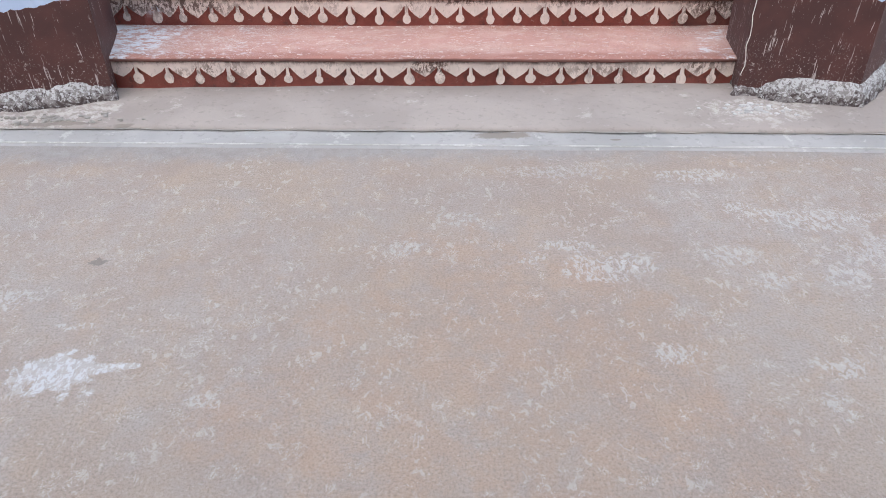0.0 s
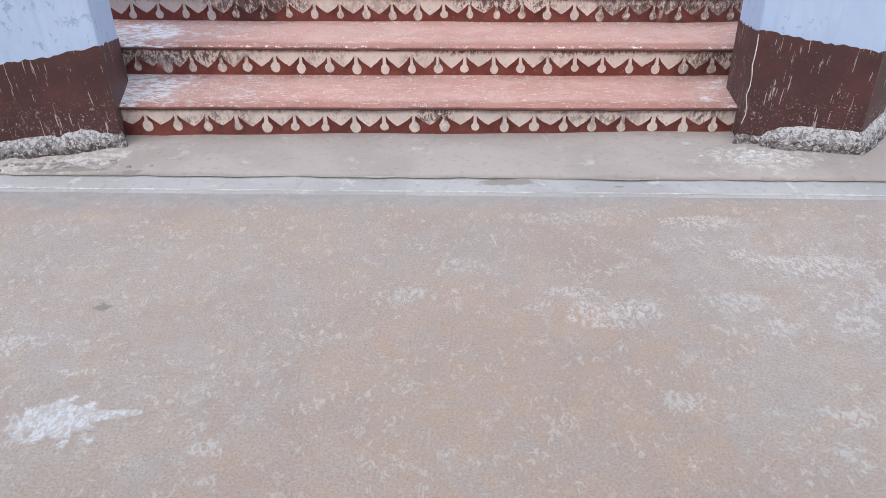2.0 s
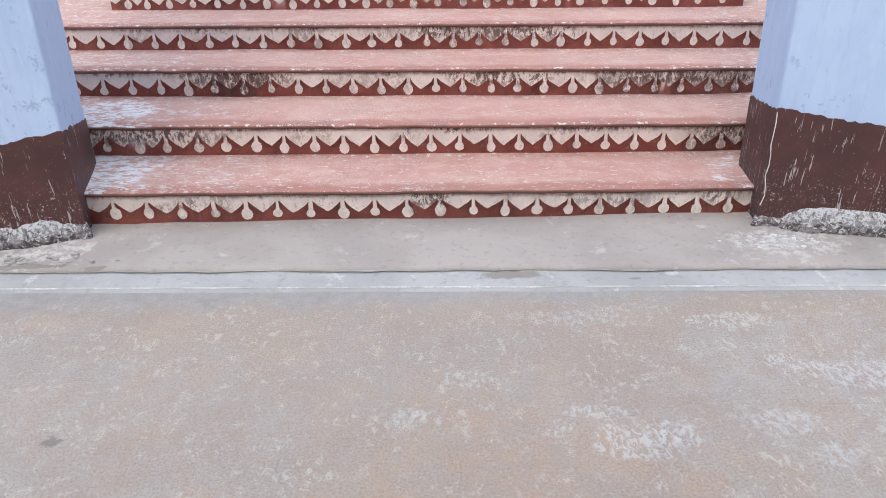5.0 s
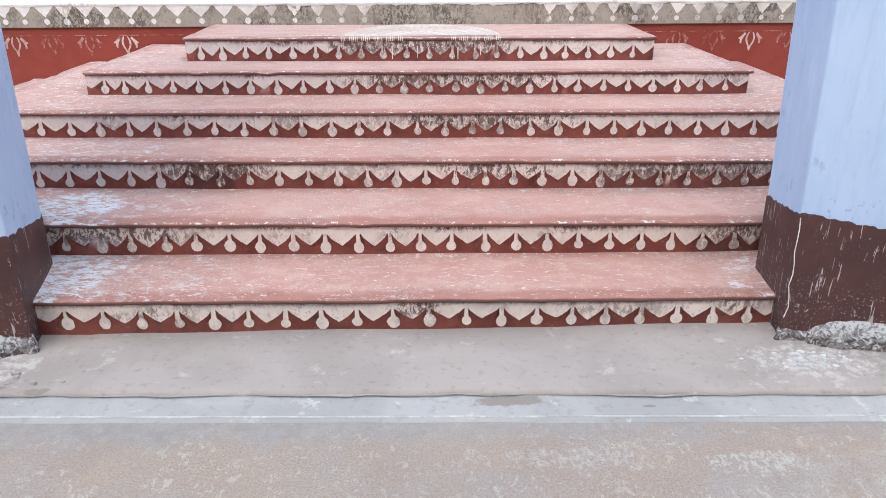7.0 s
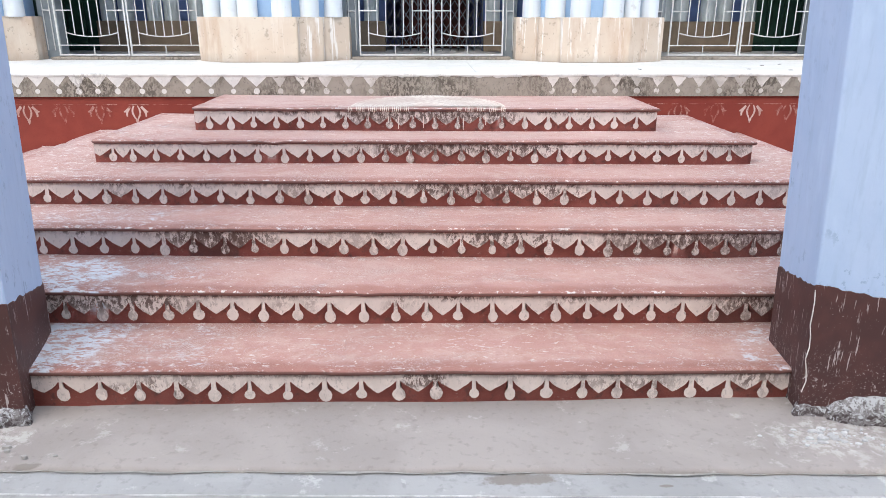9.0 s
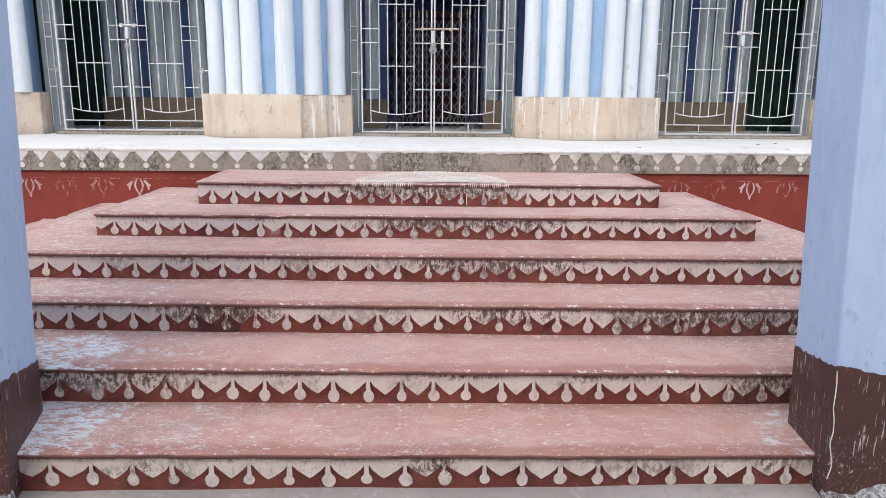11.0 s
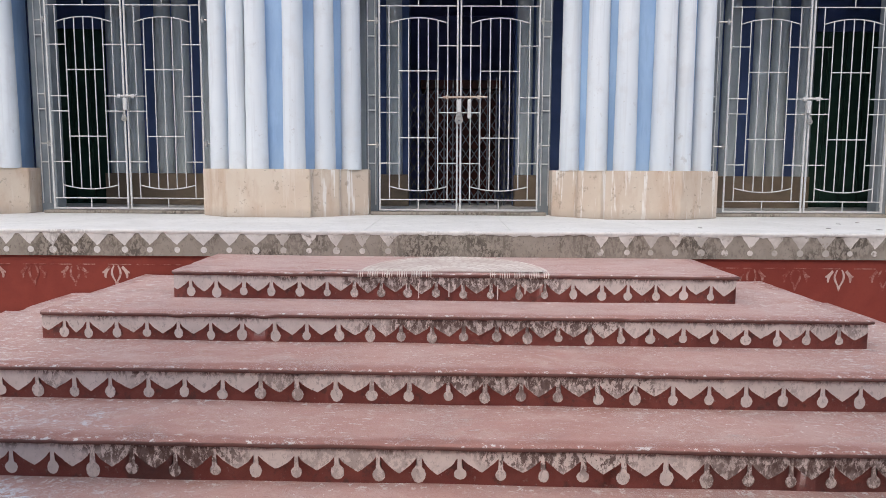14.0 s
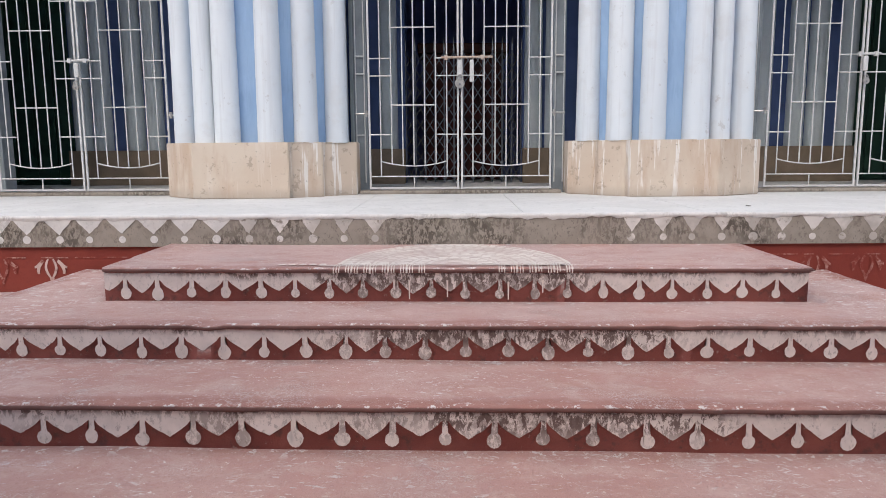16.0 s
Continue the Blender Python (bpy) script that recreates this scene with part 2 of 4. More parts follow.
    # lime spilled over the ends of the three lowest treads
    flow = k.noise(13, 9, stretch=(0.9, 0.8, 1), rough=0.74, warp=1.0, shift=(2, 0, 0))
    for x, y, rx, ry, lo, amount in ((-1.72, 5.84, 0.3, 0.34, 0.33, 1.0), (-1.82, 6.4, 0.24, 0.25, 0.38, 0.95), (-1.3, 5.86, 0.6, 0.3, 0.50, 0.6), (-1.6, 6.42, 0.6, 0.25, 0.50, 0.6), (1.9, 5.75, 0.26, 0.34, 0.46, 0.85), (-1.9, 6.95, 0.6, 0.2, 0.52, 0.7)):
        spill = k.math("MULTIPLY", k.math("MULTIPLY", k.spot(x, y, rx, ry, 0.6, 7.0), k.step(flow, lo, lo + 0.1)), k.step(k.noise(34, 10, stretch=(0.5, 1.0, 1), rough=0.72, warp=0.5, shift=(0, 3, 0)), 0.45, 0.51))
        c = k.mix(k.math("MULTIPLY", spill, amount), c, (0.68, 0.695, 0.735))
    up = k.t.nodes.new("ShaderNodeNewGeometry").outputs["Normal"]
    s = k.t.nodes.new("ShaderNodeSeparateXYZ")
    k.t.links.new(up, s.inputs[0])
    flat = k.step(s.outputs[2], 0.45, 0.85)
    riser = k.mix(k.step(k.noise(5, 7, warp=0.5), 0.4, 0.65), (0.225, 0.055, 0.043), (0.28, 0.078, 0.060))
    riser = k.mix(k.math("MULTIPLY", k.step(k.noise(16, 9, shift=(6, 1, 1), rough=0.7), 0.53, 0.66), 0.6), riser, (0.075, 0.045, 0.04))
    riser = k.mix(k.math("MULTIPLY", k.step(k.noise(30, 9, shift=(2, 1, 1), rough=0.75), 0.60, 0.66), 0.5), riser, (0.42, 0.33, 0.30))
    for x, y, rx, amount in ((-1.15, 6.71, 0.17, 0.65), (1.5, 6.71, 0.3, 0.4), (2.15, 6.71, 0.3, 0.4), (1.85, 6.125, 0.2, 0.5)):
        riser = k.mix(k.math("MULTIPLY", k.spot(x, y, rx, 0.3, 0.5, 8.0), amount), riser, (0.07, 0.035, 0.032))
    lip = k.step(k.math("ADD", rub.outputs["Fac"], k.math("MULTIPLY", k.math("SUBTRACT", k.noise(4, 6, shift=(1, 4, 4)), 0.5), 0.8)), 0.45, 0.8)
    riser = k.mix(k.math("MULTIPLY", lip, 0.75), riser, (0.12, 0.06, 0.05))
    c = k.mix(flat, riser, c)
    return k.finish(c, k.math("ADD", grain, k.math("ADD", k.math("MULTIPLY", k.noise(8, 8), 2.5), k.math("MULTIPLY", k.math("ADD", specks, lace), 0.5))), 0.7, 0.012)


def lime_paint(name, clean, mould, dirt, grain=0.6, spread=0.46, zones=(), soot=()):
    """Old lime paint with streaks of black mould running down from the edge above."""
    k = Mat(name, 0.85, 0.2)
    c = k.mix(k.step(k.noise(9, 6), 0.35, 0.65), clean, tuple(v * 0.87 for v in clean))
    where = k.step(k.noise(1.5, 6, shift=(11, 2, 5), warp=0.5), spread, spread + 0.18)
    for x, y, rx, ry in zones:
        where = k.math("MAXIMUM", where, k.spot(x, y, rx, ry, 0.35, 4.0))
    hang = k.t.nodes.new("ShaderNodeAttribute")
    hang.attribute_name = "hang"
    damp = k.step(k.math("ADD", hang.outputs["Fac"], k.math("SUBTRACT", k.noise(3.2, 6, shift=(4, 1, 1)), 0.5)), 0.76, 1.1)
    where = k.math("MAXIMUM", where, damp)
    if zones:
        where = k.math("MULTIPLY", where, k.step(hang.outputs["Fac"], 0.2, 0.7, 0.3, 1.0))
    streak = k.step(k.noise(40, 9, stretch=(1, 1, 0.5), rough=0.76, shift=(0, 4, 0), warp=0.4), 0.47, 0.525)
    c = k.mix(k.math("MULTIPLY", k.math("MULTIPLY", where, streak), dirt), c, mould)
    c = k.mix(k.math("MULTIPLY", k.math("MULTIPLY", k.step(k.noise(55, 8, stretch=(1, 1, 0.6), rough=0.76), 0.55, 0.60), k.step(k.noise(3.1, 5, shift=(2, 2, 2)), 0.35, 0.6, 0.25, 1.0)), grain), c, tuple(v * 0.45 for v in clean))
    black = k.step(k.noise(34, 9, stretch=(1, 1, 0.6), rough=0.76, shift=(5, 0, 3)), 0.45, 0.52)
    for x, y, rx, ry, amount in soot:
        c = k.mix(k.math("MULTIPLY", k.math("MULTIPLY", k.spot(x, y, rx, ry, 0.45, 9.0), black), amount), c, mould)
    return k.finish(c, k.noise(40, 6), 0.3 * max(grain, 0.3), 0.004)


def worn_paint(name, paint, under, lo, hi):
    """Brushed paint mostly rubbed away to the coat beneath."""
    k = Mat(name, 0.8, 0.25)
    f = k.step(k.noise(17, 9, rough=0.75, shift=(3, 3, 1)), lo, hi)
    g = k.step(k.noise(2.7, 5, shift=(7, 7, 1)), 0.38, 0.62)
    return k.finish(k.mix(k.math("MULTIPLY", f, k.math("ADD", k.math("MULTIPLY", g, 0.6), 0.4)), under, paint), k.noise(40, 5), 0.2, 0.003)


def skirt_material():
    """Rough plaster caked with lime on its upper lumps, bare and dark in its hollows."""
    k = Mat("limed_rough_plaster", 0.9, 0.2)
    n = k.noise(30, 9, rough=0.72, warp=0.8)
    high = k.math("MULTIPLY", k.step(k.axis(2), 0.03, 0.14), 0.10)
    c = k.mix(k.step(k.math("ADD", n, high), 0.46, 0.60), (0.095, 0.075, 0.075), (0.30, 0.28, 0.28))
    c = k.mix(k.step(k.math("ADD", k.noise(52, 8, rough=0.7, shift=(3, 1, 2), warp=0.6), high), 0.56, 0.62), c, (0.58, 0.585, 0.60))
    return k.finish(c, n, 1.0, 0.025)


def column_material():
    """Many coats of white limewash: faint runs, a few chips showing the grey beneath."""
    k = Mat("white_column_paint", 0.7, 0.3)
    c = k.mix(k.step(k.noise(1.6, 4, stretch=(1, 1, 0.3)), 0.35, 0.65), (0.62, 0.67, 0.715), (0.69, 0.735, 0.77))
    c = k.mix(k.math("MULTIPLY", k.step(k.noise(20, 5, stretch=(1, 1, 0.04)), 0.52, 0.64), 0.32), c, (0.53, 0.555, 0.585))
    c = k.mix(k.math("MULTIPLY", k.step(k.noise(3.5, 8, rough=0.7, shift=(8, 1, 2)), 0.52, 0.66), 0.35), c, (0.56, 0.57, 0.58))
    c = k.mix(k.math("MULTIPLY", k.step(k.noise(26, 6, rough=0.7, shift=(2, 5, 1)), 0.69, 0.71), 0.6), c, (0.40, 0.39, 0.38))
    chip = k.math("MULTIPLY", k.step(k.noise(9, 9, rough=0.75, shift=(1.3, 0, 2)), 0.62, 0.64), k.step(k.axis(2), 1.9, 2.9, 1.0, 0.6))
    c = k.mix(k.math("MULTIPLY", chip, 0.5), c, (0.42, 0.415, 0.41))
    low = k.math("ADD", k.axis(2), k.math("MULTIPLY", k.noise(9, 5), 0.16))
    c = k.mix(k.math("MULTIPLY", k.step(low, 1.76, 1.84, 1.0, 0.0), 0.2), c, (0.55, 0.52, 0.48))
    return k.finish(c, k.math("ADD", k.noise(5, 4, stretch=(1, 1, 0.4)), k.math("MULTIPLY", k.noise(50, 5), 0.3)), 0.25, 0.008)


def dado_material():
    k = Mat("maroon_dado_paint", 0.6, 0.4)
    c = k.mix(k.step(k.noise(5, 6), 0.36, 0.66), (0.062, 0.027, 0.026), (0.085, 0.034, 0.031))
    drip = k.step(k.noise(62, 3, stretch=(1, 1, 0.075), shift=(2, 2, 0), warp=0.15), 0.625, 0.645)
    drip = k.math("MULTIPLY", drip, k.step(k.noise(6, 4, shift=(0, 0, 7)), 0.44, 0.5))
    c = k.mix(k.math("MULTIPLY", drip, 0.65), c, (0.55, 0.5, 0.49))
    fine = k.math("MULTIPLY", k.step(k.noise(75, 3, stretch=(1, 1, 0.07), shift=(5, 1, 0)), 0.645, 0.665), k.step(k.noise(9, 4, shift=(3, 0, 2)), 0.47, 0.53))
    c = k.mix(k.math("MULTIPLY", fine, 0.45), c, (0.5, 0.46, 0.45))
    c = k.mix(k.math("MULTIPLY", k.step(k.noise(120, 2, shift=(0, 7, 1)), 0.71, 0.74), 0.5), c, (0.45, 0.40, 0.39))
    low = k.math("ADD", k.axis(2), k.math("MULTIPLY", k.noise(7, 5), 0.35))
    splash = k.math("MULTIPLY", k.step(low, 0.34, 0.6, 1.0, 0.0), k.step(k.noise(80, 5, rough=0.7), 0.60, 0.63))
    c = k.mix(k.math("MULTIPLY", splash, 0.8), c, (0.5, 0.45, 0.43))
    return k.finish(c, k.noise(30, 6), 0.2, 0.004)


def blue_paint(name, c1, c2, peel=0.5):
    k = Mat(name, 0.75, 0.3)
    c = k.mix(k.step(k.noise(2.2, 6, stretch=(1, 1, 0.5), warp=0.4), 0.36, 0.64), c1, c2)
    c = k.mix(k.math("MULTIPLY", k.step(k.noise(12, 6, stretch=(1, 1, 0.25)), 0.52, 0.72), 0.4), c, tuple(min(0.8, v * 1.15) for v in c2))
    c = k.mix(k.math("MULTIPLY", k.step(k.noise(26, 8, stretch=(1, 1, 0.12), rough=0.7, shift=(7, 2, 0)), 0.5, 0.66), 0.35), c, tuple(v * 0.86 for v in c1))
    worn = k.math("MULTIPLY", k.step(k.noise(17, 9, stretch=(1, 1, 0.7), rough=0.72, shift=(3, 1, 4)), 0.57, 0.605), k.step(k.noise(2.4, 4, shift=(6, 1, 1)), 0.42, 0.56))
    worn = k.math("MULTIPLY", worn, k.step(k.axis(2), 0.9, 1.8, 1.0, 0.25))
    c = k.mix(k.math("MULTIPLY", worn, peel), c, (0.21, 0.28, 0.43))
    return k.finish(c, k.math("ADD", k.noise(35, 5), k.math("MULTIPLY", k.noise(4, 5), 2.0)), 0.2, 0.005)


def pedestal_material():
    k = Mat("buff_pedestal_plaster", 0.8, 0.25)
    c = k.mix(k.step(k.noise(1.8, 6, warp=0.5), 0.38, 0.62), (0.62, 0.535, 0.44), (0.575, 0.475, 0.38))
    c = k.mix(k.math("MULTIPLY", k.step(k.noise(16, 6, stretch=(1, 1, 0.05)), 0.56, 0.585), k.step(k.axis(0), -1.4, -1.2, 0.15, 0.85)), c, (0.78, 0.75, 0.71))
    c = k.mix(k.math("MULTIPLY", k.step(k.noise(5, 7, stretch=(1, 1, 0.3), shift=(0, 6, 2)), 0.47, 0.64), 0.7), c, (0.50, 0.37, 0.275))
    c = k.mix(k.math("MULTIPLY", k.step(k.noise(7, 8, rough=0.72, shift=(4, 4, 0)), 0.585, 0.63), 0.65), c, (0.34, 0.275, 0.215))
    c = k.mix(k.math("MULTIPLY", k.step(k.noise(24, 9, rough=0.75, shift=(4, 4, 3)), 0.62, 0.65), 0.7), c, (0.17, 0.14, 0.115))
    base = k.math("ADD", k.axis(2), k.math("MULTIPLY", k.noise(6, 6, shift=(2, 2, 2)), 0.1))
    c = k.mix(k.math("MULTIPLY", k.step(base, 1.30, 1.42, 1.0, 0.0), 0.45), c, (0.33, 0.285, 0.24))
    return k.finish(c, k.noise(30, 6), 0.15, 0.004)


FLOOR, APRON = floor_material(), cement("cement_apron", (0.282, 0.25, 0.235), (0.325, 0.29, 0.272), 0.2, ((-1.85, 5.16, 0.25, 0.02), (-1.5, 5.14, 0.06, 0.02)), ((1.85, 5.25, 0.3, 0.14), (-2.1, 5.25, 0.45, 0.12), (-1.75, 5.35, 0.2, 0.12)))
STRIP = cement("pale_cement_fillet", (0.29, 0.285, 0.285), (0.34, 0.335, 0.335), 0.3, ((0.47, 5.03, 0.16, 0.035), (1.05, 4.98, 0.03, 0.008)))
# for crumbs and dry leaves, and for the painted shade line at the apron
DRAB = plain("drab_grey_crumbs_and_shade", (0.27, 0.255, 0.24), (0.34, 0.325, 0.305), 20, 0.95, 0.4)
CHALK = worn_paint("rubbed_chalk_line", (0.60, 0.60, 0.60), (0.40, 0.395, 0.395), 0.42, 0.6)
STEP = step_material()
BORDER = lime_paint("cream_border_paint", (0.655, 0.562, 0.522), (0.10, 0.06, 0.052), 0.9, 0.65, 0.52,
                    ((-1.15, 6.7, 0.35, 0.3), (2.2, 6.7, 0.8, 0.3), (0.15, 8.37, 0.75, 0.3), (2.0, 6.12, 0.35, 0.25), (-1.6, 6.12, 0.5, 0.25), (0.4, 7.85, 0.9, 0.3), (0.55, 7.25, 0.7, 0.25), (0.1, 5.59, 0.12, 0.2), (0.6, 6.7, 0.35, 0.25)),
                    ((-1.1, 6.7, 0.2, 0.3, 0.9), (1.5, 6.7, 0.32, 0.3, 0.75), (2.12, 6.7, 0.3, 0.3, 0.6), (1.8, 6.12, 0.2, 0.3, 0.5), (-0.2, 8.37, 0.3, 0.3, 0.55), (0.5, 8.37, 0.3, 0.3, 0.5), (0.5, 7.25, 0.3, 0.3, 0.5), (-0.75, 7.25, 0.12, 0.3, 0.5), (0.35, 7.85, 0.5, 0.3, 0.4), (-0.3, 6.7, 0.3, 0.3, 0.35)))
DADO, BLUE = dado_material(), blue_paint("pale_blue_limewash", (0.39, 0.50, 0.70), (0.44, 0.545, 0.735))
SKIRT = skirt_material()
REDWALL = plain("red_oxide_wall", (0.21, 0.037, 0.025), (0.25, 0.048, 0.032), 2.5, 0.7, 0.2)
BAND = lime_paint("mouldy_grey_plaster", (0.33, 0.29, 0.245), (0.075, 0.062, 0.05), 0.85, 0.85, 0.42)
LIME = lime_paint("white_lime_paint", (0.69, 0.665, 0.635), (0.2, 0.17, 0.15), 0.6, 0.35, 0.5)
BRUSHED = worn_paint("brushed_lime_paint", (0.68, 0.64, 0.60), (0.27, 0.235, 0.20), 0.38, 0.46)
FADED = worn_paint("faded_lotus_paint", (0.48, 0.28, 0.24), (0.235, 0.046, 0.033), 0.43, 0.62)
CLEARER = worn_paint("clearer_lotus_paint", (0.62, 0.47, 0.42), (0.28, 0.08, 0.06), 0.34, 0.5)
ALPANA = worn_paint("cream_alpana_paint", (0.74, 0.67, 0.61), (0.54, 0.42, 0.38), 0.24, 0.42)
WORNGROUND = worn_paint("rubbed_alpana_ground", (0.65, 0.57, 0.515), (0.53, 0.40, 0.36), 0.34, 0.54)
SLAB = cement("pale_platform_cement", (0.585, 0.575, 0.555), (0.645, 0.635, 0.615), 0.4)
PED = pedestal_material()
WHITE = column_material()
PANEL = blue_paint("blue_panel_paint", (0.28, 0.42, 0.63), (0.34, 0.49, 0.69), 0.0)
IRON = plain("silver_painted_iron", (0.60, 0.605, 0.60), (0.52, 0.52, 0.51), 14, 0.45, 0.1, 0.5)
STEEL = plain("worn_steel", (0.55, 0.54, 0.52), (0.42, 0.40, 0.38), 30, 0.35, 0.1, 0.5, 0.8)
RUST = plain("rusty_bolt", (0.42, 0.30, 0.23), (0.56, 0.51, 0.46), 25, 0.7, 0.2)
GREY = plain("grey_inner_plaster", (0.62, 0.68, 0.69), (0.52, 0.58, 0.60), 2.0, 0.85, 0.2)
JAMB = plain("dull_grey_plaster", (0.25, 0.28, 0.30), (0.19, 0.215, 0.235), 4.0, 0.85, 0.3)
NAVY = plain("deep_blue_inner_paint", (0.06, 0.095, 0.21), (0.08, 0.12, 0.26), 2.0, 0.8, 0.1)
UNSEEN = plain("cream_unseen_wall_plaster", (0.5, 0.46, 0.40), (0.42, 0.38, 0.33), 1.5, 0.85, 0.2)
BROWN = plain("brown_inner_dado", (0.22, 0.17, 0.12), (0.27, 0.21, 0.15), 3.0, 0.8, 0.1)
GREEN = plain("dark_green_door_paint", (0.02, 0.055, 0.04), (0.03, 0.075, 0.05), 4.0, 0.5, 0.1)
BLACK = plain("dark_iron", (0.20, 0.215, 0.25), (0.13, 0.14, 0.165), 12, 0.5, 0.1, 0.4)
WOOD = plain("reddish_brown_wood", (0.085, 0.02, 0.014), (0.03, 0.012, 0.011), 9, 0.6, 0.2)
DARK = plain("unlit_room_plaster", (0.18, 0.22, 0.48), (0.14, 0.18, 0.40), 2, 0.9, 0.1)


# ---- makers ----
def thing(name, at, label, category, group="", kind=""):
    ob = new(name)
    ob.empty_display_size = 0.2
    ob.location = at
    return tagged(ob, label, category, group, kind)


def origin(ob):
    p = Vector()
    while ob:
        p += ob.location
        ob = ob.parent
    return p


def part(name, bm, material, parent=None, label="", smooth=False, at=None):
    """Links a bmesh given in world places as one mesh under its parent."""
    base = origin(parent) if parent else Vector(at or (0, 0, 0))
    bmesh.ops.recalc_face_normals(bm, faces=bm.faces)
    bmesh.ops.translate(bm, verts=bm.verts, vec=-base)
    me = bpy.data.meshes.new(name)
    bm.to_mesh(me)
    bm.free()
    me.materials.append(material)
    if smooth:
        me.polygons.foreach_set("use_smooth", [True] * len(me.polygons))
    ob = new(name, me)
    if parent:
        ob.parent = parent
    else:
        ob.location = base
    return tagged(ob, label)


def box(bm, x0, x1, y0, y1, z0, z1, bevel=0.0):
    made = bmesh.ops.create_cube(bm, size=1.0, matrix=Matrix.LocRotScale(((x0 + x1) / 2, (y0 + y1) / 2, (z0 + z1) / 2), None, (x1 - x0, y1 - y0, z1 - z0)))
    if bevel:
        edges = {e for v in made["verts"] for e in v.link_edges}
        bmesh.ops.bevel(bm, geom=list(edges), offset=bevel, segments=2, affect="EDGES", profile=0.6)
    return bm


def rod(bm, a, b, r, sides=8):
    a, b = Vector(a), Vector(b)
    m = Matrix.Translation((a + b) / 2) @ (b - a).to_track_quat("Z", "Y").to_matrix().to_4x4()
    bmesh.ops.create_cone(bm, cap_ends=True, segments=sides, radius1=r, radius2=r, depth=(b - a).length, matrix=m)
    return bm


def path_rod(bm, points, r, sides=6):
    for a, b in zip(points, points[1:]):
        rod(bm, a, b, r, sides)
    return bm


def prism(bm, plan, z0, z1, grow=0.0, top=1.0):
    """An upright prism over a plan, its top scaled about the plan's middle."""
    mid = Vector((sum(p[0] for p in plan) / len(plan), sum(p[1] for p in plan) / len(plan)))
    rings = []
    for z, s in ((z0, 1.0), (z1, top)):
        ring = []
        for p in plan:
            d = Vector(p) - mid
            q = mid + d * s + d.normalized() * grow
            ring.append(bm.verts.new((q.x, q.y, z)))
        rings.append(ring)
    n = len(plan)
    for i in range(n):
        bm.faces.new((rings[0][i], rings[0][(i + 1) % n], rings[1][(i + 1) % n], rings[1][i]))
    bm.faces.new(rings[1])
    bm.faces.new(rings[0][::-1])
    return bm


def lathe(bm, x, y, profile, sides=24):
    rings = [[bm.verts.new((x + r * math.cos(2 * math.pi * i / sides), y + r * math.sin(2 * math.pi * i / sides), z)) for i in range(sides)] for r, z in profile]
    for a, b in zip(rings, rings[1:]):
        for i in range(sides):
            bm.faces.new((a[i], a[(i + 1) % sides], b[(i + 1) % sides], b[i]))
    for ring in (rings[-1], rings[0][::-1]):
        bm.faces.new([bm.verts.new(v.co) for v in ring])
    return bm


def dense(plan, gap):
    """The outline of a plan with points no further apart than gap."""
    out = []
    for a, b in zip(plan, plan[1:] + plan[:1]):
        a, b = Vector(a), Vector(b)
        n = max(1, math.ceil((b - a).length / gap))
        out += [tuple(a.lerp(b, i / n)) for i in range(n)]
    return out


# ---- ground ----
bm = bmesh.new()
bmesh.ops.create_grid(bm, x_segments=60, y_segments=60, size=600, matrix=Matrix.Translation((0, 0, 0)))
for v in bm.verts:
    v.co.z = 0
tagged(part("floor", bm, FLOOR, None, "worn ochre-pink limewashed cement courtyard floor", at=(0, 0, 0)), "", "floor", "", "structure")


def apron_mesh():
    """The raised cement apron: a ragged low edge and a gently uneven top."""
    bm = bmesh.new()
    xs = [-9 + 0.06 * i for i in range(301)]
    cross = ((5.082, -0.01), (5.076, 0.027), (5.102, 0.038), (5.18, 0.037), (5.4, 0.038), (5.62, 0.04), (9.6, 0.04))
    rows = []
    for x in xs:
        row = []
        for j, (y, z) in enumerate(cross):
            dy = 0.012 * noise.noise((x * 1.3, 0, 3)) + 0.01 * noise.noise((x * 6, 0, 9)) if j < 4 else 0
            dz = 0.008 * noise.noise((x * 3, y * 4, 1)) if 0 < j < 6 else 0
            drop = 0.0
            if x < -1.4:
                drop = 0.012 * noise.noise((x * 9, y * 8, 5))
            row.append(bm.verts.new((x, y + dy - 0.03 * x, z + dz + (drop if 0 < j < 5 else 0))))
        rows.append(row)
    for a, b in zip(rows, rows[1:]):
        for j in range(len(cross) - 1):
            bm.faces.new((a[j], b[j], b[j + 1], a[j + 1]))
    return bm


tagged(part("apron", apron_mesh(), APRON, None, "grey cement apron with a chipped edge before the steps", True, (0, 5.2, 0)), "", "apron", "", "structure")
bm = bmesh.new()
rows = []
for i in range(301):
    x = -9 + 0.06 * i
    w = 0.012 * noise.noise((x * 2, 4, 0)) - 0.03 * x
    rows.append([bm.verts.new((x, y + w, z)) for y, z in ((4.92, -0.004), (4.926, 0.005), (5.0, 0.012), (5.13, 0.02))])
for a, b in zip(rows, rows[1:]):
    for j in range(3):
        bm.faces.new((a[j], b[j], b[j + 1], a[j + 1]))
tagged(part("kerb_fillet", bm, STRIP, None, "pale cement fillet along the apron's edge", True, (0, 5.05, 0)), "", "kerb", "", "structure")

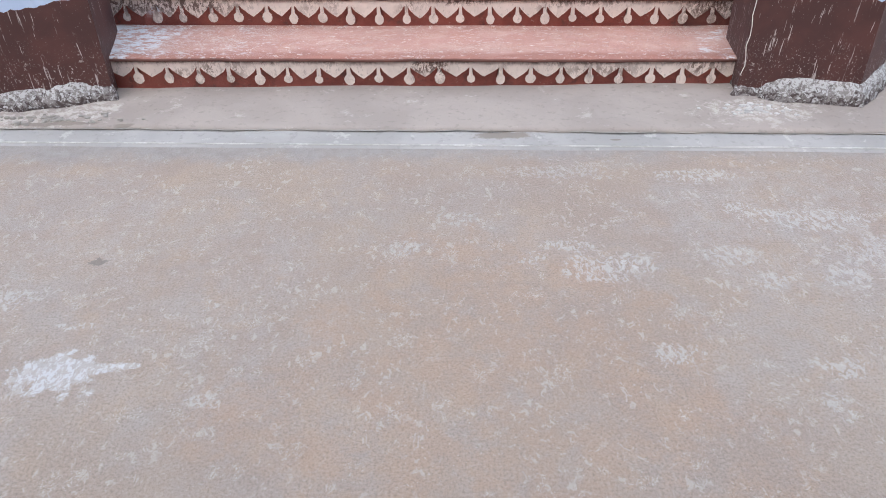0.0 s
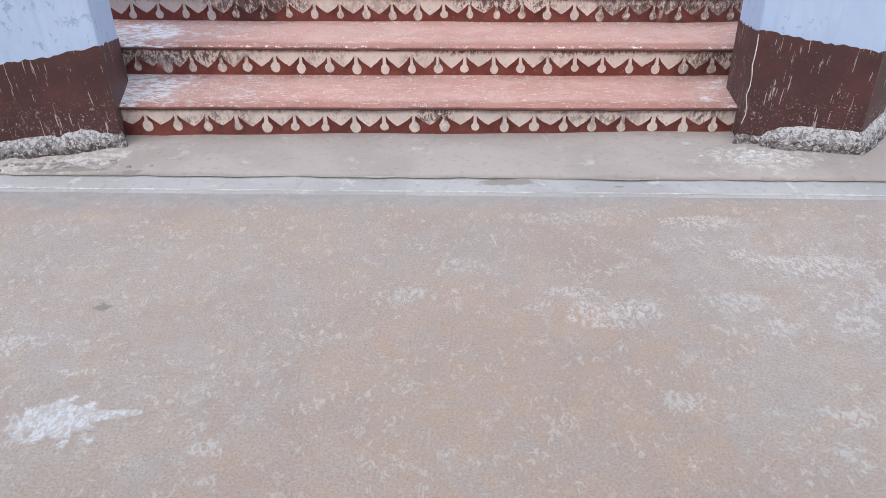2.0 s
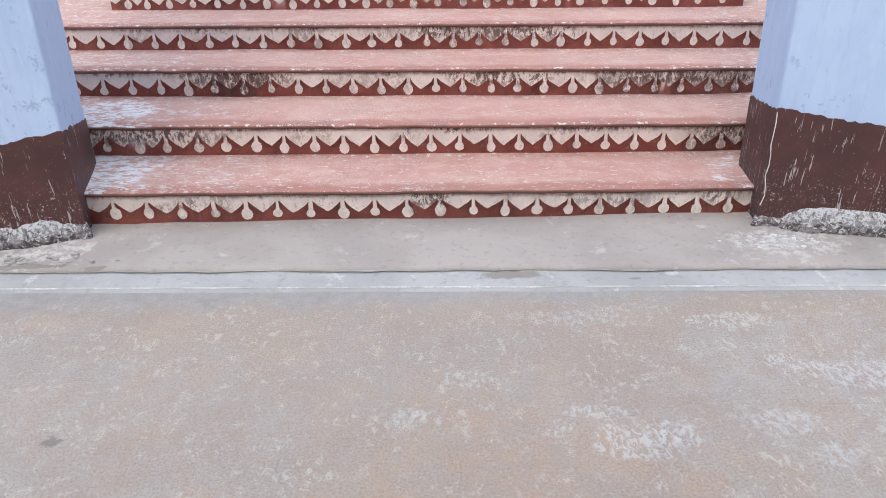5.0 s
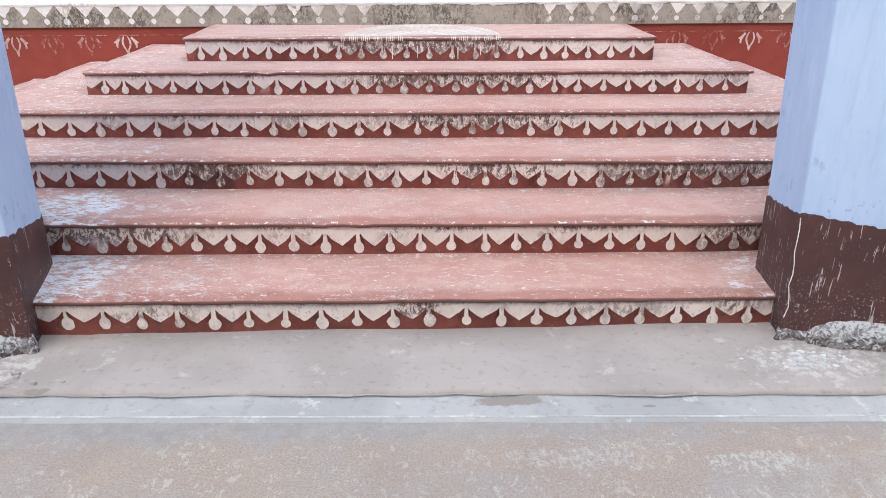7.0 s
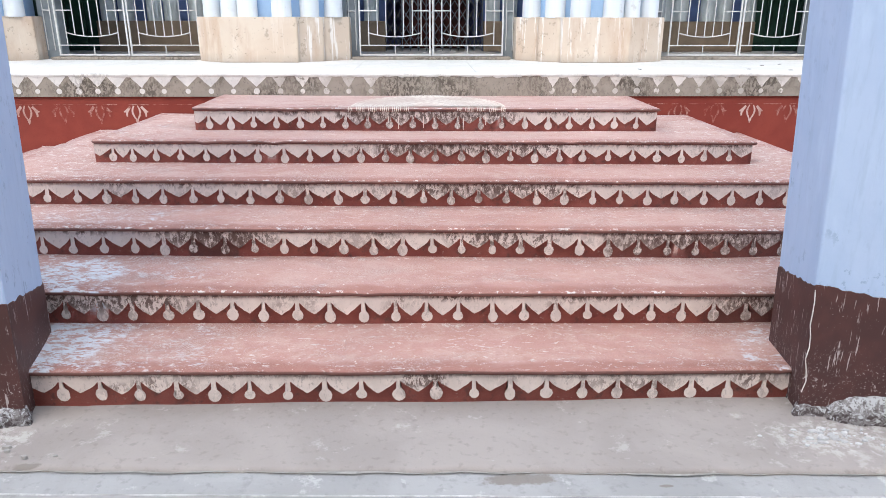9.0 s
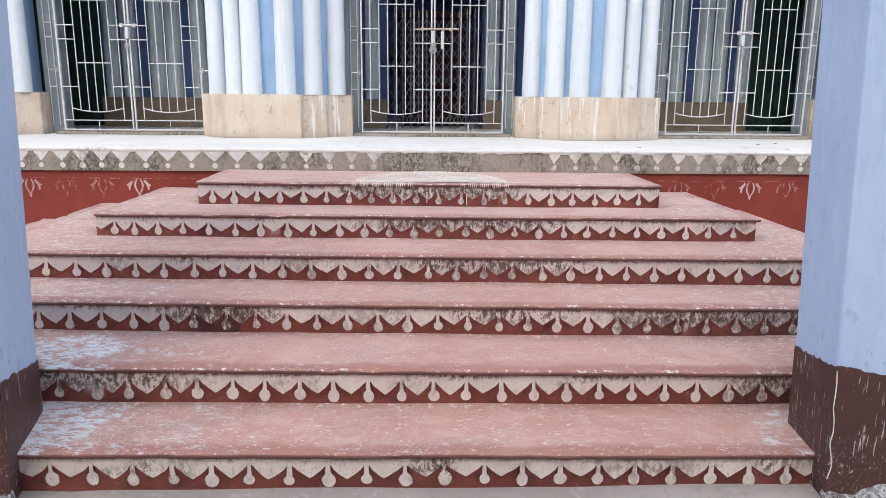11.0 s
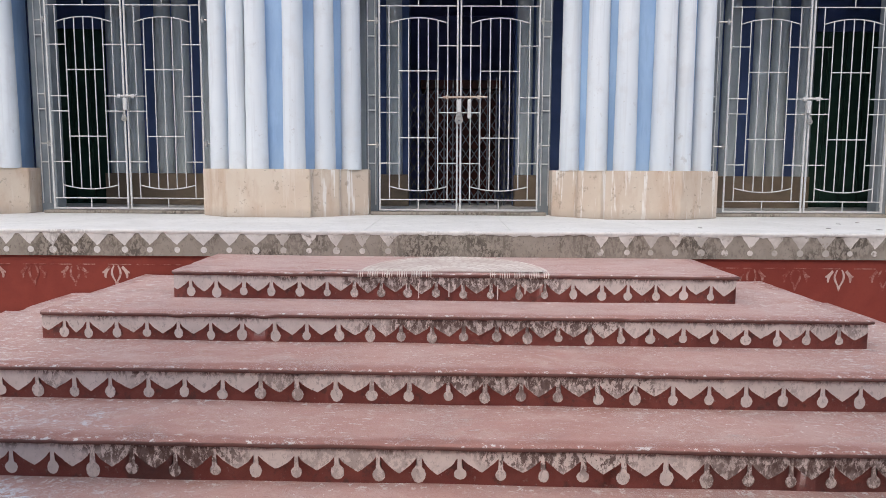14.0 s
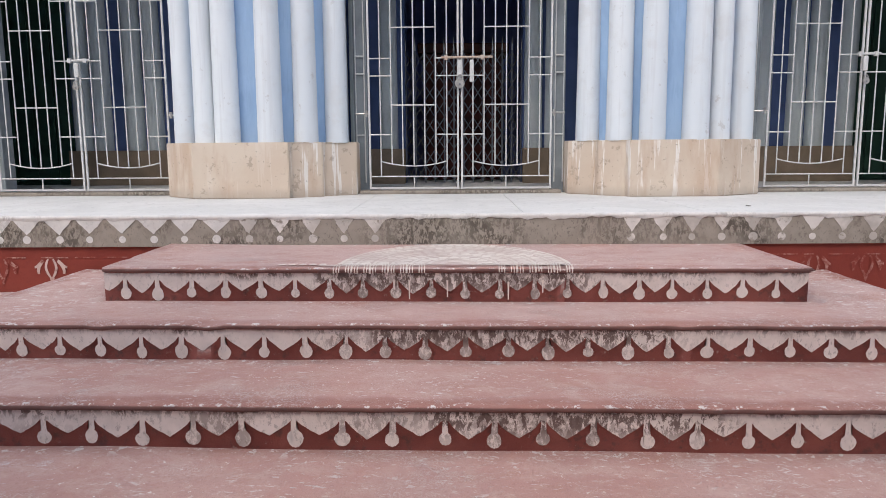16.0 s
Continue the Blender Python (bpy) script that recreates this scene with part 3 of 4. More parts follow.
bm = bmesh.new()
rows = []
for i in range(301):
    x = -9 + 0.06 * i
    w = 0.004 * noise.noise((x * 3, 4, 0)) - 0.03 * x
    t = max(0.0004, 0.002 + 0.003 * noise.noise((x * 5, 1, 2)))
    rows.append([bm.verts.new((x, 4.947 + w + dy, z)) for dy, z in ((-t, 0.008), (0, 0.0125), (t, 0.013))])
for a, b in zip(rows, rows[1:]):
    for j in range(2):
        bm.faces.new((a[j], b[j], b[j + 1], a[j + 1]))
part("lime_line", bm, CHALK, bpy.data.objects["kerb_fillet"], "thin white lime line")

# wavy grey strip that paints the shadow line below the apron's edge
bm = bmesh.new()
rows = []
for i in range(601):
    x = -9 + 0.03 * i
    edge = 5.08 + 0.012 * noise.noise((x * 1.3, 0, 3)) + 0.01 * noise.noise((x * 6, 0, 9)) - 0.03 * x
    t = max(0.002, 0.010 + 0.012 * noise.noise((x * 2.3, 7, 2)) + 0.008 * noise.noise((x * 13, 7, 2)))
    rows.append([bm.verts.new((x, edge + dy, 0.0245)) for dy in (-t, 0.012)])
for a, b in zip(rows, rows[1:]):
    bm.faces.new((a[0], b[0], b[1], a[1]))
part("dirt_seam", bm, DRAB, bpy.data.objects["kerb_fillet"], "grey strip painted as the shade line along the apron's edge")

# broken cement and lime flakes lying where the apron meets each pillar
rng = random.Random(31)
for name, cx, cy, sx, sy, count, mat, label in (("cement_rubble", -1.95, 5.2, 0.36, 0.05, 70, DRAB, "grey crumbs of broken cement along the apron's chipped end"), ("plaster_flakes", 1.86, 5.27, 0.2, 0.07, 60, CHALK, "flaked white plaster lying before the pillar")):
    bm = bmesh.new()
    for i in range(count):
        x, y = rng.gauss(cx, sx * 0.5), rng.gauss(cy, sy * 0.6)
        r, flat, turn = rng.uniform(0.008, 0.026), rng.uniform(0.18, 0.5), rng.uniform(0, 6.3)
        ground = 0.036 if y > 5.09 - 0.03 * x else 0.016
        rim = [(r * rng.uniform(0.6, 1.1) * math.cos(turn + q), r * rng.uniform(0.4, 0.8) * math.sin(turn + q)) for q in [radians(60 * j) for j in range(6)]]
        low = [bm.verts.new((x + a, y + b, ground - 0.006)) for a, b in rim]
        top = [bm.verts.new((x + a * 0.75, y + b * 0.75, ground + r * flat + rng.uniform(0, 0.002))) for a, b in rim]
        for j in range(6):
            bm.faces.new((low[j], low[(j + 1) % 6], top[(j + 1) % 6], top[j]))
        bm.faces.new(top)
    tagged(part(name, bm, mat, None, label, at=(cx, cy, 0.03)), "", "rubble", "", "stuff")

# ---- stairs ----
STEPS = (  # extents in x, front edge, tread height, height of the ground before it
    (-2.05, 2.2, 5.575, 0.212, 0.02),
    (-2.25, 2.4, 6.105, 0.387, 0.18),
    (-3.45, 3.66, 6.69, 0.557, 0.36),
    (-2.90, 3.11, 7.24, 0.725, 0.53),
    (-2.32, 2.58, 7.84, 0.885, 0.70),
    (-1.735, 2.01, 8.36, 1.057, 0.85),
)
ROWS = (  # drops on each riser: how many, the first and the last in x, and how far one end is crowded
    (20, -1.559, 1.698),
    (22, -1.760, 1.826),
    (26, -2.147, 2.281),
    (27, -2.367, 2.556),
    (26, -2.165, 2.391, 1.36),
    (21, -1.606, 2.004),
)
SLOPE, TOPSLOPE = -0.02, -0.008
SAG = (-0.0086, -0.0108, -0.0108, -0.0072, -0.005, -0.004)  # how far each step falls towards +x, in metres a metre


def step_mesh(x0, x1, y0, z1, z0, back, seed, slope):
    """One step swept round three sides: riser, rounded worn nosing, and a tread that rises slightly to the back."""
    profile = [(0.023, z0), (0.023, z1 - 0.03), (0.014, z1 - 0.027), (0.002, z1 - 0.023), (-0.001, z1 - 0.014), (0.003, z1 - 0.005), (0.012, z1 - 0.001), (0.03, z1 + 0.0005)]
    profile += [(d, z1 + slope * d) for d in (0.08, 0.18, 0.3, 0.45, 0.6, 0.8)]
    profile = [p for p in profile if p[0] < (x1 - x0) / 2 - 0.1]
    nx, ny = int((x1 - x0) / 0.04), int((back - y0) / 0.05)
    bm = bmesh.new()
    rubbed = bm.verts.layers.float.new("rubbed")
    rings = []
    for d, z in profile:
        ring = []
        a, b, f = x0 + d, x1 - d, y0 + d
        pts = [(a, back + (f - back) * i / ny) for i in range(ny)] + [(a + (b - a) * i / nx, f) for i in range(nx + 1)] + [(b, f + (back - f) * (i + 1) / ny) for i in range(ny)]
        for x, y in pts:
            if y == f and x in (a, b) and z > z1 - 0.028 and d < 0.1:
                x, y = x + (0.016 if x == a else -0.016), y + 0.016
            wear = 1.0 if -0.01 < d < 0.035 and z > z1 - 0.028 else 0.0
            wob = noise.noise((x * 2.2, y * 2.2, seed)) * 0.004 + noise.noise((x * 11, y * 11, seed)) * 0.003 + noise.noise((x * 31, y * 31, seed)) * 0.002
            chip = max(0.0, noise.noise((x * 5.5, y * 5.5, seed + 5)) - 0.34) * 0.08
            ring.append(bm.verts.new((x, y + wear * (wob + chip * 0.6), z + wear * (wob * 0.6 - chip * 0.5) + (0.006 * noise.noise((x * 1.7, y * 3, seed)) if d > 0.05 else 0))))
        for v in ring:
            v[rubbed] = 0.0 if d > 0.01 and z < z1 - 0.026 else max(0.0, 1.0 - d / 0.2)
        rings.append(ring)
    for r, s in zip(rings, rings[1:]):
        for i in range(len(r) - 1):
            bm.faces.new((r[i], r[i + 1], s[i + 1], s[i]))
    bm.faces.new([rings[-1][i] for i in range(len(rings[-1]))])
    return bm


def motif_row(step, x0, x1, y, z0, z1, rng, sag, count, first, last, crowd=0.0):
    """Painted border: a cream band cut into pointed scallops with a drop hanging between each two."""
    h = z1 - z0

    def poly(name, points):
        bm = bmesh.new()
        hang = bm.verts.layers.float.new("hang")
        face = bm.faces.new([bm.verts.new((px, y - (0.0015 if name == "painted_drop" else 0.0), pz)) for px, pz in points])
        for v in face.verts:
            v[hang] = (v.co.z - z0) / h
            v.co.z += sag * (v.co.x - 0.1)
        bmesh.ops.triangulate(bm, faces=[face])
        part(name, bm, BORDER, step)

    def jig(s):
        return rng.uniform(-s, s)

    pitch = (last - first) / (count - 1)

    def seat(i):
        """Where the drop with that number hangs; the painter crowded some rows at one end."""
        u = i / (count - 1)
        return first + pitch * i - crowd * max(u, 0.0) * math.exp(-max(u, 0.0) / 0.12)

    lo, hi = -math.ceil((first - x0) / pitch) - 1, count + math.ceil((x1 - last) / pitch)
    seats = {i: seat(i) + jig(0.006) for i in range(lo, hi + 2)}
    for i in range(lo, hi + 1):
        x, nxt = seats[i], seats[i + 1]
        tip = (x + nxt) / 2 + jig(0.009)
        low = 0.68 + jig(0.06)
        left, right = x + 0.014 + jig(0.003), nxt - 0.014 + jig(0.003)
        pts = [(x, z1), (x, z1 - 0.2 * h)]
        power = 0.78 + jig(0.12)
        for j in range(8):
            q = j / 7
            pts.append((left + (tip - left) * q, z1 - h * (0.27 + (low - 0.27) * q ** power + jig(0.012))))
        power = 0.78 + jig(0.12)
        for j in range(6, -1, -1):
            q = j / 7
            pts.append((right + (tip - right) * q, z1 - h * (0.27 + (low - 0.27) * q ** power + jig(0.012))))
        pts += [(nxt, z1 - 0.2 * h), (nxt, z1)]
        pts = [(min(max(px, x0), x1), pz) for px, pz in pts]
        if pts[-1][0] - pts[0][0] > 0.03:
            poly("painted_scallop", pts)
        if x0 + 0.03 < x < x1 - 0.03:
            r, cz, dx = 0.0275 + jig(0.004), z1 - h * (0.725 + jig(0.04)), jig(0.005)
            tall, neck = 1.1 + jig(0.16), 0.009 + jig(0.002)
            drop = [(x - neck, z1 - 0.15 * h), (x - neck - 0.001, z1 - 0.4 * h), (x - neck - 0.002, cz + r * tall)]
            drop += [(x + dx + r * math.cos(a) * (1 + jig(0.07)), cz + r * math.sin(a) * tall) for a in [radians(115 + 310 / 10 * j) for j in range(11)]]
            drop += [(x + neck + 0.002, cz + r * tall), (x + neck + 0.001, z1 - 0.4 * h), (x + neck, z1 - 0.15 * h)]
            poly("painted_drop", drop)


stairs = thing("staircase", (0.1, 5.6, 0), "flight of six worn red-oxide cement steps with painted cream risers", "stairs", "", "structure")
rng = random.Random(4)
for i, (x0, x1, y0, z1, z0) in enumerate(STEPS):
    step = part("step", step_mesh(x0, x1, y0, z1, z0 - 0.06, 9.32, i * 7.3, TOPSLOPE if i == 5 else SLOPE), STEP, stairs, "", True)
    low = z0 + 0.02 if i == 0 else STEPS[i - 1][3] + SLOPE * (y0 + 0.023 - STEPS[i - 1][2])
    for v in step.data.vertices:
        v.co.z += SAG[i] * (v.co.x + stairs.location.x - 0.1)
    motif_row(step, x0 + 0.025, x1 - 0.025, y0 + 0.0195, low + 0.003, z1 - 0.028, rng, SAG[i], *ROWS[i])

# ---- gate pillars beside the steps ----
PILLAR_R = [(1.815, 5.46), (2.41, 5.34), (2.66, 5.60), (2.66, 6.1), (2.45, 6.35), (2.1, 6.25), (1.875, 5.9)]
PILLAR_L = [(-1.672, 5.46), (-1.82, 6.02), (-2.05, 6.4), (-2.35, 6.45), (-2.6, 6.2), (-2.6, 5.55), (-2.36, 5.33)]
LEAN = 0.042


def pillar(plan, seed, label):
    mid = (sum(p[0] for p in plan) / len(plan), sum(p[1] for p in plan) / len(plan), 0)
    ob = thing("pillar", mid, label, "pillar", "pillars beside the steps", "structure")
    lean = -LEAN if mid[0] > 0 else LEAN * 0.8
    bm = prism(bmesh.new(), plan, 0, 4.4)
    for v in bm.verts:
        v.co.x += lean * v.co.z
    edges = [e for e in bm.edges if abs(e.verts[0].co.z - e.verts[1].co.z) > 1]
    bmesh.ops.bevel(bm, geom=edges, offset=0.012, segments=3, affect="EDGES", profile=0.5)
    part("shaft", bm, BLUE, ob)
    line = dense(plan, 0.018)
    bm = bmesh.new()
    c = Vector(mid[:2])
    low, top = [], []
    for x, y in line:
        d = (Vector((x, y)) - c).normalized() * 0.005
        front, crest, fall = (1.8, 0.66, 0.16) if x > 0 else (1.67, 0.60, 0.22)
        z = crest - fall * max(0.0, y - 5.46) - 0.13 * max(0.0, abs(x) - front) * (y < 5.6)
        z += 0.010 * noise.noise((x * 9, y * 9, seed)) + 0.012 * noise.noise((x * 34, y * 34, seed)) + 0.014 * noise.noise((x * 3, y * 3, seed + 2))
        low.append(bm.verts.new((x + d.x * 2.2, y + d.y * 2.2, 0)))
        top.append((bm.verts.new((x + d.x + lean * z, y + d.y, z)), bm.verts.new((x - d.x * 0.6 + lean * z, y - d.y * 0.6, z + 0.002))))
    n = len(line)
    for i in range(n):
        j = (i + 1) % n
        bm.faces.new((low[i], low[j], top[j][0], top[i][0]))
        bm.faces.new((top[i][0], top[j][0], top[j][1], top[i][1]))
    part("dado", bm, DADO, ob, "maroon painted dado streaked with lime drips")
    bm = bmesh.new()
    rings = []
    for grow, z in ((0.062, 0.0), (0.066, 0.045), (0.060, 0.08), (0.046, 0.11), (0.03, 0.135), (0.012, 0.155), (-0.012, 0.15)):
        ring = []
        for x, y in line:
            d = (Vector((x, y)) - c).normalized()
            lump = 0.014 * noise.noise((x * 7, y * 7, z * 20 + seed)) + 0.014 * noise.noise((x * 24, y * 24, z * 40 + seed))
            lump *= 1.0 if grow > 0 else 0.0
            inner = abs(x) < 1.95 and y > 5.5
            near = min(1.0, max(0.65, (abs(x) - (1.72 if x > 0 else 1.58)) / 0.28))
            g = grow * (0.2 if inner else near)
            rise = (0.5 if inner else 0.45 + 0.5 * near) + 0.3 * noise.noise((x * 4, y * 4, seed + 3))
            ring.append(bm.verts.new((x + d.x * (g + lump), y + d.y * (g + lump), z * rise + (lump * 0.7 if z > 0.01 else 0))))
        rings.append(ring)
    for r, s in zip(rings, rings[1:]):
        for i in range(n):
            bm.faces.new((r[i], r[(i + 1) % n], s[(i + 1) % n], s[i]))
    part("plaster_skirt", bm, SKIRT, ob, "lumpy limed plaster skirt at the foot", True)
    return ob


pillar(PILLAR_L, 1.0, "pale blue limewashed pillar with a maroon dado, lime spilled at its foot")
pillar(PILLAR_R, 8.0, "pale blue limewashed pillar with a maroon dado and flaking paint")

# lime run down the edge of one pillar
run = [(1.783 + 0.006 * math.sin(q * 1.9) + 0.004 * math.sin(q * 4.1) + 0.003 * q, 5.450, 0.645 - 0.055 * q) for q in range(10)]
owner = [o for o in scene.objects if o.name.startswith("pillar")][-1]
part("lime_run", path_rod(bmesh.new(), run, 0.0026, 6), LIME, owner, "white lime run down the pillar's edge")

# ---- platform ----
PX0, PX1, PY, PZ = -9.0, 9.4, 9.32, 1.25
bm = box(bmesh.new(), PX0, PX1, PY + 0.025, 16.2, 0.0, 1.045)
podium = tagged(part("platform", bm, REDWALL, None, "red-oxide plinth wall of the raised platform", at=(0.2, 9.4, 0)), "", "plinth", "", "structure")
bm = bmesh.new()
box(bm, PX0, PX1, PY, 16.2, 1.045, 1.234)
part("mould_stained_band", bm, BAND, podium, "grey mould-stained band under the platform's edge")


def band_motifs(worn):
    """White pointed leaves, each with a dot below it; those over the stairs are half washed away."""
    rng = random.Random(9)
    x = -6.089
    while x < 6.6:
        worn_here = -1.3 < x
        gone = -0.35 < x < 1.2
        pitch = 0.18 if x < -2.7 else 0.2088 if x < 1.25 else 0.1947
        w, top, low, y = pitch * (0.47 + rng.uniform(-0.03, 0.02)), 1.232, 1.128 + rng.uniform(-0.008, 0.006), PY - 0.004
        shape = [rng.uniform(-0.004, 0.004) for i in range(10)]
        r, side = 0.026 + rng.uniform(-0.004, 0.004), rng.uniform(-0.008, 0.008)
        if worn_here == worn and not gone:
            w *= (0.72 if x < 2.4 else 0.84) if worn else 1.0
            pts = [(x - w, top)] + [(x - w * (1 - (i / 6) ** 1.12) + shape[i - 1], top + (low - top) * i / 6) for i in range(1, 6)] + [(x + side, low)]
            pts += [(x + w * (1 - (i / 6) ** 1.12) + shape[i + 4], top + (low - top) * i / 6) for i in range(5, 0, -1)] + [(x + w, top)]
            bm = bmesh.new()
            bm.faces.new([bm.verts.new((a, y, b)) for a, b in pts])
            bm.faces.new([bm.verts.new((x + side + r * math.cos(a), y, 1.094 + r * math.sin(a))) for a in [2 * math.pi * i / 12 for i in range(12)]])
            part("painted_leaf", bm, BRUSHED if worn else LIME, podium, "half washed-away white painted leaf with a dot" if worn else "white painted pointed leaf with a dot")
        x += pitch


band_motifs(False)
band_motifs(True)


def lotus(bm, x, z, y, s):
    """A painted hanging lotus: a bud of two bowed strokes, a curl on each side and a small leaf tip below."""
    laid = []

    def stroke(points, width):
        laid.append(width)
        face = y - 0.0007 * len(laid)
        left, right = [], []
        for i, p in enumerate(points):
            a, b = Vector(points[max(0, i - 1)]), Vector(points[min(len(points) - 1, i + 1)])
            d = (b - a).normalized()
            w = width * (0.5 + 0.5 * math.sin(math.pi * (i + 0.7) / (len(points) + 0.4)))
            left.append((p[0] - d.y * w, p[1] + d.x * w))
            right.append((p[0] + d.y * w, p[1] - d.x * w))
        for i in range(len(points) - 1):
            bm.faces.new([bm.verts.new((x + a * s, face, z + b * s)) for a, b in (left[i], left[i + 1], right[i + 1], right[i])])
    for k in (-1, 1):
        stroke([(k * 0.034 * math.sin(0.5 + 2.5 * i / 7), -0.125 * i / 7) for i in range(8)], 0.0085)
        stroke([(k * (0.045 + 0.04 * math.sin(1.9 * i / 6)), -0.012 - 0.085 * (i / 6) ** 1.2) for i in range(7)], 0.0105)
        stroke([(k * (0.052 + 0.055 * i / 5), -0.004 - 0.05 * math.sin(1.5 * i / 5)) for i in range(6)], 0.009)
    bm.faces.new([bm.verts.new((x + a * s, y, z + b * s)) for a, b in ((-0.016, -0.125), (0.016, -0.125), (0.004, -0.165), (-0.004, -0.165))])
    return bm


for i, x in enumerate([-2.543 - 0.3297 * i for i in range(10)] + [2.15 + 0.3458 * i for i in range(12)]):
    strong = i in (0, 3, 13)
    part("painted_lotus", lotus(bmesh.new(), x, 0.962, PY + 0.021, 1.03), CLEARER if strong else FADED, podium, "white painted lotus" if strong else "faded white painted lotus")
for x0, x1 in ((-6.0, -1.95), (2.2, 6.6)):
    x, bm = x0, bmesh.new()
    while x < x1:
        w = rng.uniform(0.05, 0.2)
        box(bm, x, x + w, PY + 0.0205, PY + 0.024, 0.968, 0.976)
        x += w + rng.uniform(0.02, 0.12)
    part("painted_line", bm, FADED, podium, "broken white painted line")

# paving slabs of the platform
x = PX0
while x < PX1 - 0.1:
    w = min(rng.choice((1.17, 1.2, 1.23)), PX1 - x)
    for y0, y1 in ((PY - 0.006, 10.35), (10.354, 11.9), (11.904, 16.2)):
        part("slab", box(bmesh.new(), x, x + w - 0.003, y0, y1, 1.234, PZ, 0.004), SLAB, podium)
    x += w

bm = bmesh.new()
rows = []
for i in range(621):
    x = -6.0 + 0.02 * i
    low = 0.010 + 0.014 * noise.noise((x * 4, 3, 1)) + 0.014 * noise.noise((x * 17, 3, 1)) + 0.03 * max(0.0, noise.noise((x * 7, 8, 1)) - 0.3)
    out = 0.003 * noise.noise((x * 9, 5, 5))
    rows.append([bm.verts.new(p) for p in ((x, PY - 0.0055, 1.232 - max(0.001, low)), (x, PY - 0.012 + out, 1.235), (x, PY - 0.011 + out, PZ + 0.001), (x, PY + 0.02 + 0.02 * noise.noise((x * 6, 1, 9)), PZ + 0.003))])
for a, b in zip(rows, rows[1:]):
    for j in range(3):
        bm.faces.new((a[j], b[j], b[j + 1], a[j + 1]))
part("lime_edge", bm, LIME, podium, "ragged white lime along the platform's edge", True)

# alpana: a half-round painted design on the top step, with nested arches along the nosing
bm = bmesh.new()
CX, CY = 0.14, 8.44
ztop = STEPS[5][3]
rng = random.Random(21)


def lay(bm, pts):
    bm.faces.new([bm.verts.new((x, y, ztop + TOPSLOPE * (y - STEPS[5][2]) + 0.009)) for x, y in pts])


def half(r, t):
    return (CX + 0.62 * r * math.cos(t), CY + 0.84 * r * math.sin(t))


GROUND = bmesh.new()
GROUND.faces.new([GROUND.verts.new((x, y, ztop + TOPSLOPE * (y - STEPS[5][2]) + 0.0065)) for x, y in [half(0.97, math.pi * i / 32) for i in range(33)]])
for r0, r1 in ((0.08, 0.13), (0.2, 0.235), (0.36, 0.385), (0.52, 0.55), (0.68, 0.705), (0.83, 0.85), (0.965, 1.0)):
    n = int(10 + 40 * r1)
    for i in range(n):
        a, b = math.pi * i / n, math.pi * (i + rng.choice((1.0, 1.0, 0.8))) / n
        lay(bm, [half(r0, a), half(r1, a), half(r1, b), half(r0, b)])
for r, count, w in ((0.29, 9, 0.055), (0.455, 13, 0.06), (0.615, 18, 0.055), (0.77, 24, 0.05), (0.91, 32, 0.045)):
    for i in range(count):
        t = math.pi * (i + 0.5) / count
        turn = rng.uniform(0, 1)
        lay(bm, [half(r + w * math.sin(q + turn) * 1.0, t + w / r * math.cos(q + turn) * 0.85) for q in [radians(72 * j) for j in range(5)]])
lay(bm, [(CX - 0.72, 8.405), (CX + 0.78, 8.405), (CX + 0.78, 8.418), (CX - 0.72, 8.418)])
for i in range(5):
    x = CX - 0.92 + 0.055 * i
    lay(bm, [(x + 0.022 * math.cos(q), 8.45 + 0.03 * math.sin(q)) for q in [radians(45 * j) for j in range(8)]])
for i in range(13):
    x = CX - 0.585 + 0.096 * i
    if i in (5, 6, 7, 8):
        continue
    for r in (0.043, 0.029, 0.015):
        w = 0.0055
        for j in range(8):
            t0, t1 = math.pi * j / 8, math.pi * (j + 1) / 8
            lay(bm, [(x + q * math.cos(t), 8.375 + q * 3.8 * math.sin(t)) for q, t in ((r, t0), (r + w, t0), (r + w, t1), (r, t1))])
        for k in (-1, 1):
            p, q = sorted((x + k * r, x + k * (r + w)))
            low = 1.034 + rng.uniform(-0.006, 0.004)
            bm.faces.new([bm.verts.new(v) for v in ((p, 8.376, 1.066), (q, 8.376, 1.066), (q, 8.351, 1.05), (p, 8.351, 1.05))])
            bm.faces.new([bm.verts.new(v) for v in ((p, 8.351, 1.05), (q, 8.351, 1.05), (q, 8.351, low), (p, 8.351, low))])
for x, z0, z1 in ((-0.18, 0.94, 0.99), (-0.1, 0.89, 0.99), (0.1, 0.9, 0.99), (0.42, 0.885, 0.98), (0.6, 0.92, 0.99)):
    bm.faces.new([bm.verts.new(p) for p in ((x, 8.376, z0), (x + 0.006, 8.376, z0), (x + 0.008, 8.376, z1), (x - 0.002, 8.376, z1))])
tagged(part("alpana", bm, ALPANA, None, "faded cream painted half-round floor design on the top step", at=(CX, CY, 1.05)), "", "floor painting", "", "structure")
part("worn_ground", GROUND, WORNGROUND, bpy.data.objects["alpana"])

# ---- arcade ----
PIER_L = [(-2.46, 11.18), (-2.12, 10.87), (-1.285, 10.87), (-1.27, 10.95), (-1.03, 11.09), (-1.015, 11.17), (-0.755, 11.33), (-0.755, 11.75), (-2.46, 11.75)]
SHAFT_L = ((-2.27, 11.17, 0.097), (-2.043, 11.04, 0.094), (-1.835, 10.99, 0.107), (-1.46, 10.99, 0.108), (-1.175, 11.13, 0.104), (-0.928, 11.31, 0.103))
PIER_R = [(1.19, 11.30), (1.405, 11.13), (1.42, 11.05), (1.625, 10.91), (1.645, 10.83), (2.40, 10.83), (2.86, 11.1), (2.86, 11.75), (1.19, 11.75)]
